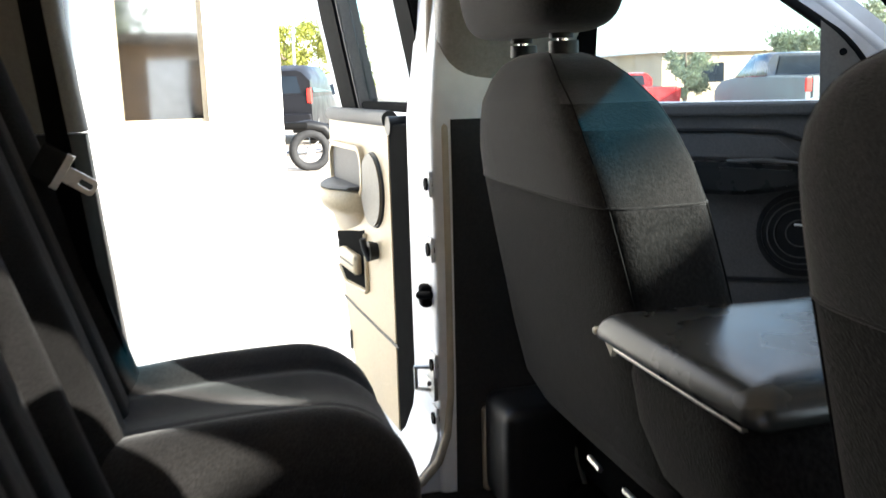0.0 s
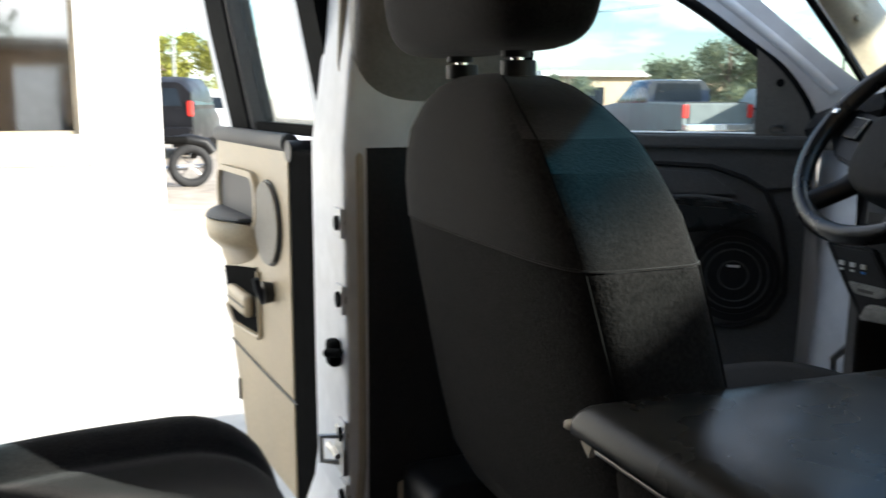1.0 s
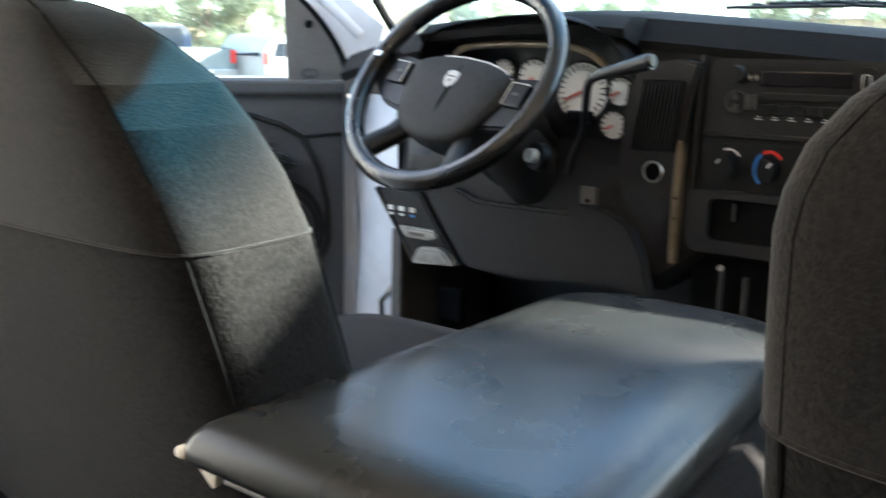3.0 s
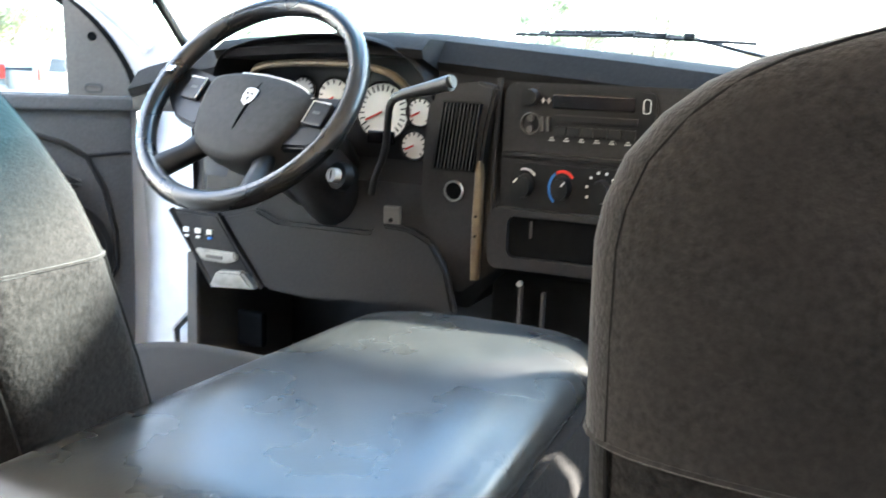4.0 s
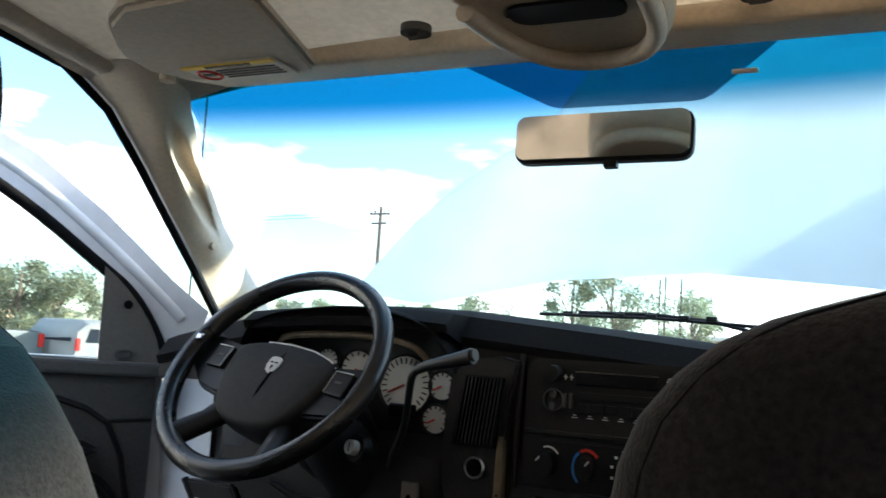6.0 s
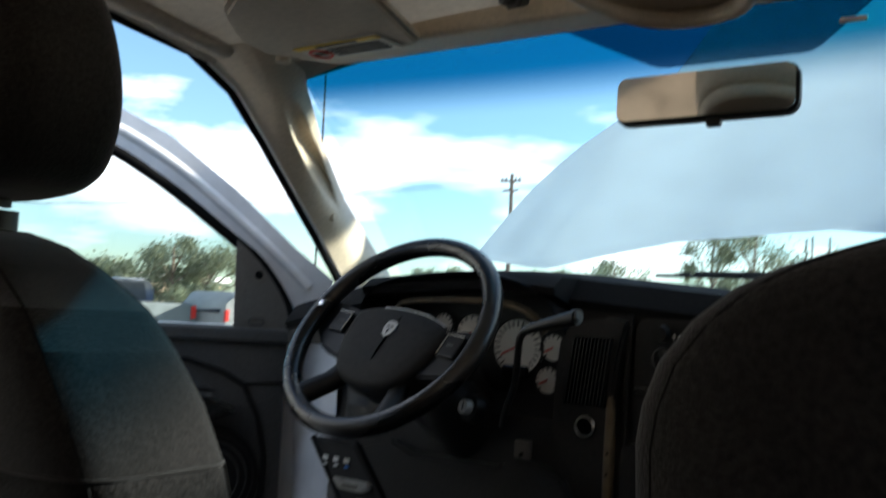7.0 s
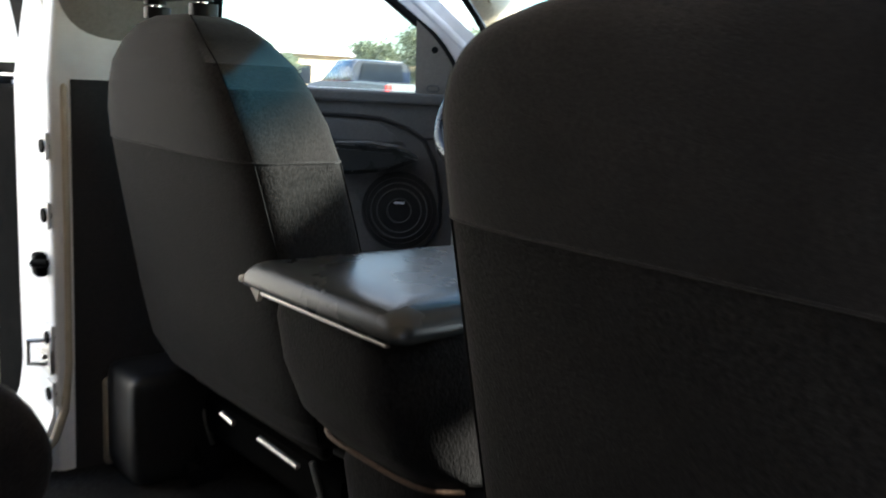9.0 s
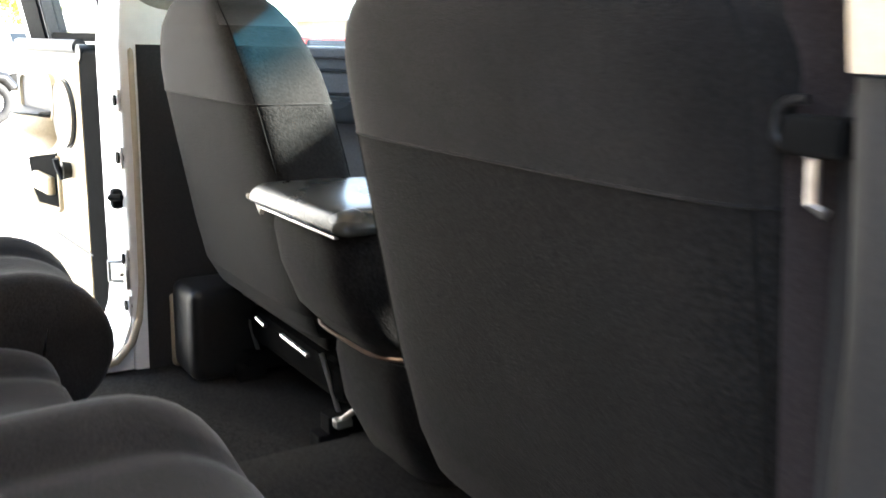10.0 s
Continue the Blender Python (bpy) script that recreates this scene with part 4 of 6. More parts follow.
part("armrest_body", bm_loft([sring(0.005, 0.115 - 0.42 * (z - 0.98) * 0.4, hx, hy, z, p=4.5, n=44) for z, hx, hy in ucz]), M_CLOTH_LOW, console, "charcoal cloth armrest body", smooth=60)
part("fold_edge", bm_tube(sorted([q for q in sring(0.005, 0.140, 0.140, 0.188, 0.829, p=4.5, n=60) if q.y < -0.005], key=lambda v: v.x), 0.003, 8), M_WORN, console, "worn brown fold edge", smooth=60)
lcz = [(0.60, 0.10, 0.15), (0.62, 0.135, 0.20), (0.70, 0.148, 0.24), (0.78, 0.150, 0.255), (0.81, 0.142, 0.25)]
part("middle_cushion", bm_loft([sring(0.005, 0.235, hx, hy, z, p=4.5, n=44) for z, hx, hy in lcz]), M_CLOTH_LOW, console, "charcoal cloth middle seat base", smooth=60)
part("floor_bracket", bm_join(bm_box(-0.155, -0.135, 0.01, 0.04, FLOOR + 0.06, FLOOR + 0.075, 0.003), bm_tube([(-0.145, 0.02, FLOOR + 0.07), (-0.11, 0.05, FLOOR + 0.11)], 0.005)), M_STEEL, console, "bare steel floor bracket")

# ---- foot cover by the pillar ----
cover = thing("pillar_foot_cover", "black plastic cover at the foot of the door pillar", "trim cover", kind="structure")
part("cover_body", bm_box(-0.742, -0.60, -0.085, 0.16, FLOOR, 0.755, 0.028, 4), M_BLACK, cover, smooth=50)
# worn edge, made lighter in colour where light falls on it
part("cover_edge", bm_box(-0.748, -0.725, -0.088, 0.0, FLOOR, 0.72, 0.010, 3), M_TAUPE_MID, cover, "worn edge in lighter taupe for the light on it", smooth=50)

# ---- rear bench ----
def rear_cushion(x0, x1, nose, top, label):
    """A rear seat: rounded cushion with bolsters and a pleated back."""
    ob = thing("rear_bench", label, "car seat", "rear seats")
    cx, hw = (x0 + x1) / 2, (x1 - x0) / 2
    rings = []
    for i in range(37):
        u = i / 18 - 1
        e = max(0.0, abs(u) - 0.80) / 0.20
        r = 1 - math.sqrt(max(0.0, 1 - e * e))
        yn = nose - 0.05 * r - 0.006 * math.exp(-((abs(u) - 0.42) / 0.05) ** 2)
        zt = top - 0.045 * r + 0.020 * math.exp(-((abs(u) - 0.70) / 0.18) ** 2) - 0.010 * math.exp(-(u / 0.3) ** 2) - 0.006 * math.exp(-((abs(u) - 0.42) / 0.05) ** 2)
        ring = [Vector((cx + u * hw, -0.74, 0.66)), Vector((cx + u * hw, nose - 0.13, 0.655))]
        for k in range(15):
            a = radians(-75 + 165 * k / 14)
            rz = zt - 0.765 if a > 0 else 0.115
            ring.append(Vector((cx + u * hw, yn - 0.13 + 0.13 * math.cos(a), 0.765 + rz * math.sin(a))))
        for k in range(1, 9):
            f = k / 8
            ring.append(Vector((cx + u * hw, (yn - 0.13) * (1 - f) - 0.74 * f, zt + 0.006 * math.sin(math.pi * f) - 0.022 * f)))
        rings.append(ring)
    part("cushion", bm_loft(rings), M_CLOTH, ob, "charcoal cloth cushion", smooth=60)
    for u in (-0.42, 0.42):
        zt = top - 0.010
        part("seam", bm_tube([(cx + u * hw, nose - 0.142 + 0.131 * math.cos(a), 0.765 + ((zt - 0.765) if a > 0 else 0.115) * math.sin(a)) for a in [radians(d) for d in range(-40, 91, 13)]] + [(cx + u * hw, -0.70, zt - 0.016)], 0.0022, 5), M_PIPING, ob)
    part("seat_box", bm_box(x0 + 0.03, x1 - 0.03, -0.70, -0.43, FLOOR, 0.665, 0.02), M_BLACK, ob)
    rows = []
    for k in range(16):
        f = k / 15
        z = 0.80 + 0.66 * f
        yb = -0.685 - 0.20 * f
        row = []
        for i in range(41):
            u = i / 20 - 1
            puff = 0.03 * (1 - abs(u) ** 6) + 0.020 * math.exp(-((abs(u) - 0.66) / 0.16) ** 2) - 0.014 * sum(math.exp(-((u - q) / 0.05) ** 2) for q in (-0.4, 0.0, 0.4))
            row.append(Vector((cx + u * hw * (1 - 0.05 * f), yb + puff * (1 - 0.6 * max(0, f - 0.9) / 0.1), z)))
        rows.append(row)
    bk = bm_loft(rows, close=False)
    bmesh.ops.solidify(bk, geom=bk.faces[:], thickness=0.11)
    part("backrest", bk, M_CLOTH, ob, "charcoal cloth backrest", smooth=50)
    for u in (-0.4, 0.0, 0.4):
        part("back_seam", bm_tube([(cx + u * hw * (1 - 0.05 * f), -0.685 - 0.20 * f + 0.017, 0.81 + 0.64 * f) for f in np.linspace(0, 1, 9)], 0.0022, 5), M_PIPING, ob)
    return ob


rear_cushion(-0.745, -0.305, -0.290, 0.868, "charcoal cloth rear seat with stitched panels")
rear_cushion(-0.295, 0.140, -0.40, 0.800, "narrow charcoal cloth middle rear seat")
rear_cushion(0.150, 0.73, -0.295, 0.872, "charcoal cloth rear seat by the open doorway")

# rear shoulder belt with its tongue
belt = thing("seat_belt", "dark grey rear seat belt with a steel tongue", "seat belt")
strap = bmesh.new()
pts = [((-0.665, -0.79, 1.60), (-0.635, -0.755, 1.60)), ((-0.655, -0.772, 1.40), (-0.625, -0.737, 1.40)), ((-0.645, -0.755, 1.235), (-0.60, -0.718, 1.24)), ((-0.65, -0.74, 1.05), (-0.61, -0.70, 1.05)), ((-0.70, -0.70, 0.86), (-0.66, -0.665, 0.86))]
rows = [[strap.verts.new(a), strap.verts.new(b)] for a, b in pts]
for a, b in zip(rows, rows[1:]):
    strap.faces.new((a[0], a[1], b[1], b[0]))
bmesh.ops.solidify(strap, geom=strap.faces[:], thickness=0.002)
part("webbing", strap, M_PIPING, belt, smooth=60)
tg = axes((-0.597, -0.738, 1.196), (0, 0.55, 0.83), (0, 0.83, -0.55))
part("tongue_grip", bm_box(-0.026, 0.026, -0.030, 0.004, -0.006, 0.006, 0.004, m=tg), M_PIPING, belt)
part("tongue_shoulder", bm_box(-0.027, 0.027, 0.003, 0.014, -0.0015, 0.0045, 0.001, m=tg), M_STEEL, belt)
part("tongue", bm_frame(rrect(0.024, 0.050, 0.006, 4, 0.0, 0.034), rrect(0.009, 0.020, 0.003, 4, 0.0, 0.044), 0.003, tg), M_STEEL, belt, "bare steel belt tongue")

# front belts on the pillars
for s, nm in ((-1, "left"), (1, "right")):
    fb = thing("seat_belt", "dark grey front seat belt hanging on the pillar", "seat belt")
    st = bmesh.new()
    pts = [(0.715, -0.10, 1.60, 0.046), (0.765, -0.12, 1.40, 0.046), (0.797, -0.125, 1.25, 0.046), (0.806, -0.125, 1.15, 0.046), (0.822, -0.12, 0.95, 0.046), (0.835, -0.10, 0.62, 0.046)]
    if s < 0:
        pts = [(0.69, 0.115, 1.58, 0.046), (0.735, 0.118, 1.40, 0.046), (0.745, 0.11, 1.2, 0.046), (0.75, 0.12, 0.9, 0.046), (0.75, 0.14, 0.64, 0.046)]
    rows = []
    for x, y, z, w in pts:
        dx = 0.5 * w * (0.55 if s > 0 else 0.3)
        dy = 0.5 * w * (0.8 if s > 0 else 0.95)
        rows.append([st.verts.new((s * x - dx * s, y - dy, z)), st.verts.new((s * x + dx * s, y + dy, z))])
    for a, b in zip(rows, rows[1:]):
        st.faces.new((a[0], a[1], b[1], b[0]))
    bmesh.ops.solidify(st, geom=st.faces[:], thickness=0.002)
    part("webbing", st, M_WEBBING if s > 0 else M_PIPING, fb, smooth=60)
    if s > 0:
        grip = part("tongue_grip", bm_box(0.796, 0.836, -0.160, -0.136, 1.190, 1.213, 0.004, 3), M_PIPING, fb, smooth=50)
        part("grip_hook", bm_tube(soft_path([(0.806, -0.150, 1.222), (0.792, -0.152, 1.220), (0.786, -0.152, 1.208), (0.790, -0.152, 1.196), (0.799, -0.150, 1.193)]), 0.0032, 8), M_BLACK, grip, smooth=60)
        part("tongue", bm_tube([(0.808, -0.15, 1.195), (0.814, -0.15, 1.188), (0.816, -0.15, 1.162), (0.826, -0.15, 1.158)], 0.004, 6), M_STEEL, fb, "worn steel belt tongue")

# ---- dashboard ----
dash = thing("dashboard", "charcoal plastic dashboard with instruments and radio", "dashboard", kind="structure")
TOP = [(-0.80, 1.285), (-0.70, 1.31), (-0.56, 1.340), (-0.40, 1.352), (-0.28, 1.352), (-0.12, 1.339), (0.05, 1.325), (0.2, 1.310), (0.5, 1.284), (0.80, 1.268)]


def dash_profile(x):
    zt = interp(TOP, x)[0]
    inst = -0.57 < x < -0.215
    lip = 0.665 if inst else (0.705 if x > -0.215 else 0.73)
    face = 0.775 if inst else (0.712 if x > -0.215 else 0.74)
    drop = 0.0 if inst else 0.014
    zb = 1.165 if inst else 1.15
    low = 0.70 if x > -0.62 else 0.74
    mid = -0.14 < x < 0.16
    bot = 0.955 if x < -0.14 else (1.020 if mid else 0.935)
    floor_z = 1.215 if x < -0.665 else 0.0
    return [Vector((x, y, max(z, floor_z))) for y, z in ((1.20, zt - 0.012), (1.05, zt + 0.004), (0.88, zt + 0.006), (0.78, zt + 0.002), (lip + 0.025, zt - 0.006), (lip, zt - 0.022 - drop), (lip + 0.006, zt - 0.034 - drop),
                                         (face, zt - 0.036 - drop), (face, zb + 0.02), (face, zb), (low, zb - 0.03), (low - 0.01, 1.06), (low, 1.030 if mid else 0.985), (low + 0.012 if mid else low + 0.03, bot), (1.16, bot))]


xs = [-0.80, -0.76, -0.70, -0.667, -0.663, -0.65, -0.61, -0.573, -0.569, -0.52, -0.45, -0.38, -0.30, -0.25, -0.218, -0.212, -0.16, -0.10, -0.02, 0.06, 0.14, 0.22, 0.3, 0.45, 0.6, 0.72, 0.80]
# top split from the body so its colour can carry the shade
part("dash_pad", bm_loft([dash_profile(x)[:7] for x in xs], close=False), M_DASH_DARKENED, dash, "soft top pad, darkened against the light on it", smooth=35)
part("dash_body", bm_loft([dash_profile(x)[6:] for x in xs], close=False), M_DASH, dash, smooth=35)
# instrument pod
brow = soft_path([(-0.60, 0.70, 1.20), (-0.588, 0.675, 1.28), (-0.545, 0.66, 1.328), (-0.40, 0.650, 1.347), (-0.30, 0.652, 1.344), (-0.232, 0.665, 1.318), (-0.198, 0.685, 1.255), (-0.193, 0.70, 1.18)], 3)
part("pod_brow", bm_loft([[Vector((-0.40 + (q.x + 0.40) * k, q.y + dy, 1.22 + (q.z - 1.22) * k)) for q in brow] for dy, k in ((0.12, 1.0), (0.05, 1.004), (0.012, 1.0), (0.003, 0.992), (0.0, 0.980), (0.003, 0.968), (0.012, 0.958), (0.05, 0.945), (0.11, 0.925))], close=False), M_DASH_DARKENED, dash, "smooth instrument hood in the darkened dash top colour", smooth=60)
# tan tube stands for the lit line on the inner brow
part("pod_inner_brow", bm_tube(soft_path([(-0.535, 0.715, 1.255), (-0.53, 0.71, 1.288), (-0.505, 0.705, 1.300), (-0.36, 0.70, 1.305), (-0.28, 0.70, 1.295), (-0.25, 0.71, 1.26)]), 0.0055, 8), M_LIT_TAN, dash, smooth=60)
part("cluster_plate", bm_box(-0.54, -0.225, 0.768, 0.772, 1.16, 1.305), M_BLACK, dash)
gf = axes((0, 0.766, 0), (1, 0, 0), (0, 0.0, 1))
for gx, gz, gr in ((-0.413, 1.252, 0.030), (-0.327, 1.234, 0.045), (-0.264, 1.236, 0.022), (-0.272, 1.186, 0.022), (-0.47, 1.262, 0.020)):
    g = part("gauge", bm_disc(gr, 0.004, pose(gx, 0.764, gz, 90)), M_GAUGE, dash, "cream gauge dial")
    part("gauge_rim", bm_tube([(gx + gr * math.cos(a), 0.762, gz + gr * math.sin(a)) for a in np.linspace(0, 6.2832, 25)[:-1]], 0.002, 5, closed=True), M_BLACK, g)
    tick = bmesh.new()
    marks = 21 if gr > 0.04 else 11
    for k in range(marks):
        a = radians(225 - 270 * k / (marks - 1))
        p = Vector((gx + gr * 0.80 * math.cos(a), 0.7605, gz + gr * 0.80 * math.sin(a)))
        tick = bm_join(tick, bm_box(-0.001, 0.001, -0.0006, 0.0006, -gr * 0.10, gr * 0.10, m=Matrix.Translation(p) @ pose(0, 0, 0, 0, 90 - math.degrees(a), 0)))
    part("tick", tick, M_BLACK, g)
    part("needle", bm_tube([(gx, 0.759, gz), (gx - gr * 0.62, 0.759, gz - gr * 0.30)], 0.0016, 5), M_RED, g, "red needle")
part("odometer", bm_box(-0.352, -0.305, 0.758, 0.765, 1.185, 1.205, 0.003), M_LCD, dash, "dark blue odometer window")
# driver side vent panel and power socket
vent = part("vent_panel", bm_prism([(-0.232, 1.122), (-0.226, 1.092), (-0.205, 1.070), (-0.145, 1.062), (-0.140, 1.18), (-0.134, 1.23), (-0.122, 1.284), (-0.150, 1.290), (-0.190, 1.284), (-0.214, 1.272), (-0.224, 1.255), (-0.230, 1.20)], 0.03, axes((0, 0.712, 0), (1, 0, 0), (0, 0, 1)), 0.004), M_DASH, dash, "charcoal vent panel", smooth=40)
# near-black plate stands for the dark behind the slats
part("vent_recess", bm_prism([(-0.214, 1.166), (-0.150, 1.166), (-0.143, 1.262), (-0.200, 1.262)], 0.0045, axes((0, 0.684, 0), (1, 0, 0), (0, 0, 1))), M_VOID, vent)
for k in range(11):
    x = -0.209 + 0.0054 * k
    part("vent_slat", bm_prism([(x, 1.168), (x + 0.0022, 1.168), (x + 0.0142, 1.260), (x + 0.0120, 1.260)], 0.010, axes((0, 0.681, 0), (1, 0, 0), (0, 0, 1))), M_BLACK, vent)
part("socket_ring", bm_tube([(-0.178 + 0.0135 * math.cos(a), 0.678, 1.138 + 0.0135 * math.sin(a)) for a in np.linspace(0, 6.2832, 25)[:-1]], 0.0018, 6, closed=True), M_STEEL, vent, "chrome power socket")
# near-black disc stands for the dark inside of the open socket
part("socket_plug", bm_disc(0.0125, 0.006, pose(-0.178, 0.6805, 1.138, 90)), M_VOID, vent)
# centre stack
st_m = axes((0, 0.708, 0), (1, 0, 0), (0, 0, 1))
part("stack_edge", bm_tube(soft_path([(-0.114, 0.70, 1.292), (-0.117, 0.698, 1.2), (-0.117, 0.698, 1.08), (-0.110, 0.70, 1.05), (-0.085, 0.702, 1.032), (0.05, 0.704, 1.030), (0.20, 0.704, 1.032)]), 0.0042, 8), M_DASH, dash, smooth=60)
stack = part("stack_bezel", bm_prism(rrect(0.345, 0.255, 0.02, 4, 0.042, 1.160), 0.012, st_m, 0.003), M_DASH, dash, "charcoal centre bezel", smooth=40)
part("bezel_step", bm_box(-0.128, 0.21, 0.690, 0.697, 1.186, 1.193, 0.002), M_BLACK, stack)
radio = part("radio", bm_prism(rrect(0.205, 0.074, 0.012, 4, 0.004, 1.240), 0.005, axes((0, 0.697, 0), (1, 0, 0), (0, 0, 1)), 0.002), M_BLACK, dash, "black car radio", smooth=40)
part("radio_display", bm_box(-0.048, 0.075, 0.689, 0.692, 1.247, 1.268, 0.002), M_LCD, radio)
part("radio_knob", bm_disc(0.0125, 0.016, pose(-0.080, 0.684, 1.262, 90), 24, 0.011), M_BLACK, radio, smooth=40)
part("radio_dial", bm_tube([(-0.080 + 0.015 * math.cos(a), 0.690, 1.224 + 0.015 * math.sin(a)) for a in np.linspace(0, 6.2832, 21)[:-1]], 0.0018, 5, closed=True), M_PLASTIC, radio)
for dz in (-0.008, 0.008):
    part("radio_button", bm_disc(0.005, 0.006, pose(-0.080, 0.688, 1.224 + dz, 90)), M_PLASTIC, radio)
for k in range(2):
    part("slider", bm_box(-0.064 + 0.009 * k, -0.059 + 0.009 * k, 0.686, 0.691, 1.214, 1.235, 0.001), M_PLASTIC, radio)
part("tape_slot", bm_box(-0.042, 0.08, 0.689, 0.692, 1.228, 1.238, 0.001), M_BLACK, radio)
for k in range(6):
    x = -0.042 + 0.0205 * k
    bt = part("preset_button", bm_box(x, x + 0.018, 0.687, 0.692, 1.209, 1.222, 0.001), M_BLACK, radio)
    part("button_mark", bm_join(bm_box(x + 0.005, x + 0.013, 0.6862, 0.687, 1.2125, 1.2135), bm_box(x + 0.007, x + 0.011, 0.6862, 0.687, 1.2155, 1.2165)), M_WHITE, bt)
for k, x in enumerate((-0.062, -0.053)):
    part("radio_mark", bm_join(bm_box(x - 0.003, x + 0.003, 0.6882, 0.689, 1.2575, 1.2590), bm_box(x - 0.0008, x + 0.0008, 0.6882, 0.689, 1.254, 1.262)), M_WHITE, radio)
part("radio_mark", bm_frame(rrect(0.011, 0.020, 0.004, 3, 0.092, 1.256), rrect(0.0094, 0.0184, 0.0035, 3, 0.092, 1.256), 0.001, axes((0, 0.690, 0), (1, 0, 0), (0, 0, 1))), M_WHITE, radio)
hvac = part("climate_panel", bm_prism(rrect(0.20, 0.066, 0.018, 5, -0.010, 1.148), 0.005, axes((0, 0.697, 0), (1, 0, 0), (0, 0, 1)), 0.002), M_BLACK, dash, "black climate control panel", smooth=40)
for kx in (-0.083, -0.0165, 0.05):
    kb = part("climate_knob", bm_disc(0.0165, 0.02, pose(kx, 0.684, 1.149, 90), 28, 0.0145, 0.001), M_BLACK, hvac, "black rotary knob", smooth=40)
    part("knob_mark", bm_box(-0.001, 0.001, -0.0008, 0.0, 0.006, 0.014, m=pose(kx, 0.674, 1.149, 0, 40, 0)), M_WHITE, kb)


def arc(cx, cz, r, a0, a1, t, material, parent, name):
    n = 12
    o = [(cx + r * math.cos(radians(a0 + (a1 - a0) * k / n)), cz + r * math.sin(radians(a0 + (a1 - a0) * k / n))) for k in range(n + 1)]
    i = [(cx + (r - t) * math.cos(radians(a0 + (a1 - a0) * k / n)), cz + (r - t) * math.sin(radians(a0 + (a1 - a0) * k / n))) for k in range(n + 1)]
    return part(name, bm_prism(o + i[::-1], 0.001, axes((0, 0.6905, 0), (1, 0, 0), (0, 0, 1))), material, parent)


arc(-0.0165, 1.149, 0.025, 40, 118, 0.004, M_RED, hvac, "warm_arc")
arc(-0.0165, 1.149, 0.025, 125, 235, 0.004, M_BLUE, hvac, "cold_arc")
arc(-0.083, 1.149, 0.024, 40, 110, 0.0025, M_WHITE, hvac, "fan_arc")
for k in range(6):
    a = radians(200 - 32 * k)
    part("mode_mark", bm_box(0.05 + 0.025 * math.cos(a) - 0.0022, 0.05 + 0.025 * math.cos(a) + 0.0022, 0.689, 0.6905, 1.149 + 0.025 * math.sin(a) - 0.0014, 1.149 + 0.025 * math.sin(a) + 0.0022, 0.0004), M_WHITE, hvac)
part("cubby_frame", bm_frame(rrect(0.300, 0.084, 0.016, 5, 0.010, 1.075), rrect(0.226, 0.057, 0.012, 5, 0.008, 1.0785), 0.026, axes((0, 0.703, 0), (1, 0, 0), (0, 0, 1))), M_DASH, stack, smooth=40)
# shallow black box, the shade of a deep cubby in its colour
part("cubby", bm_box(-0.112, 0.120, 0.6865, 0.6985, 1.047, 1.110, 0.001), M_RUBBER, stack, "shallow cubby, black for the shade of its depth")
part("cubby_divider", bm_box(-0.066, -0.063, 0.680, 0.69, 1.078, 1.101), M_PLASTIC, stack)


def refit(ob, m):
    """Moves a part and its pieces together."""
    for o in [ob] + list(ob.children):
        o.data.transform(m)


narrow = Matrix.Translation((-0.002, 0, 0)) @ Matrix.Diagonal((0.80, 1, 1, 1))
for o in (stack, hvac):
    refit(o, narrow)
refit(radio, Matrix.Translation((0.0075, 0, 0.1072)) @ Matrix.Diagonal((0.898, 1, 0.92, 1)))
refit(vent, Matrix.Translation((0.010, 0, -0.004)))
# worn strip beside the vent, its lit tan put into the colour
edge = part("worn_edge", bm_loft([sring(-0.133 - 0.004 * (1.17 - z), 0.686, 0.0065 * w, 0.008, z, p=4, n=20) for z, w in ((1.010, 0.8), (1.03, 0.9), (1.10, 1.0), (1.16, 0.8), (1.178, 0.4))]), M_LIT_TAN, dash, "worn plastic edge with its lit tan painted in", smooth=50)
for z in (1.073, 1.101):
    part("edge_screw", bm_disc(0.0018, 0.003, pose(-0.133, 0.677, z, 90), 10), M_RUBBER, edge)
bracket = part("column_bracket", bm_box(-0.275, -0.249, 0.672, 0.680, 1.078, 1.104, 0.002), M_TAUPE_DARK, dash, "bare metal bracket")
part("bracket_hole", bm_disc(0.003, 0.004, pose(-0.262, 0.671, 1.084, 90), 12), M_VOID, bracket)
part("lower_tray", bm_box(-0.12, 0.16, 0.722, 0.745, 0.90, 1.026, 0.004), M_RUBBER, dash)
for x, z in ((-0.072, 1.004), (-0.038, 0.998)):
    part("tray_strut", bm_box(x - 0.0022, x + 0.0022, 0.705, 0.715, 0.90, z, 0.001), M_PLASTIC, dash)
part("tray_clip", bm_disc(0.004, 0.006, pose(-0.072, 0.703, 1.008, 90), 12), M_SATIN, dash)
# knee panel, switch corner, hood release
part("knee_panel", bm_prism([(-0.566, 1.062), (-0.50, 1.078), (-0.46, 1.062), (-0.30, 1.062), (-0.275, 1.076), (-0.235, 1.074), (-0.20, 1.058), (-0.175, 1.02), (-0.158, 0.955), (-0.25, 0.957), (-0.40, 0.946), (-0.484, 0.952)], 0.02, axes((0, 0.695, 0), (1, 0, 0), (0, 0, 1)), 0.005), M_DASH, dash, "charcoal knee panel", smooth=40)
part("knee_gap", bm_tube([(-0.195, 0.674, 1.052), (-0.172, 0.674, 1.015), (-0.157, 0.676, 0.96)], 0.003, 5), M_BLACK, dash)
part("panel_tag", bm_box(-0.345, -0.315, 0.676, 0.684, 0.958, 0.972, 0.002), M_WHITE, dash)
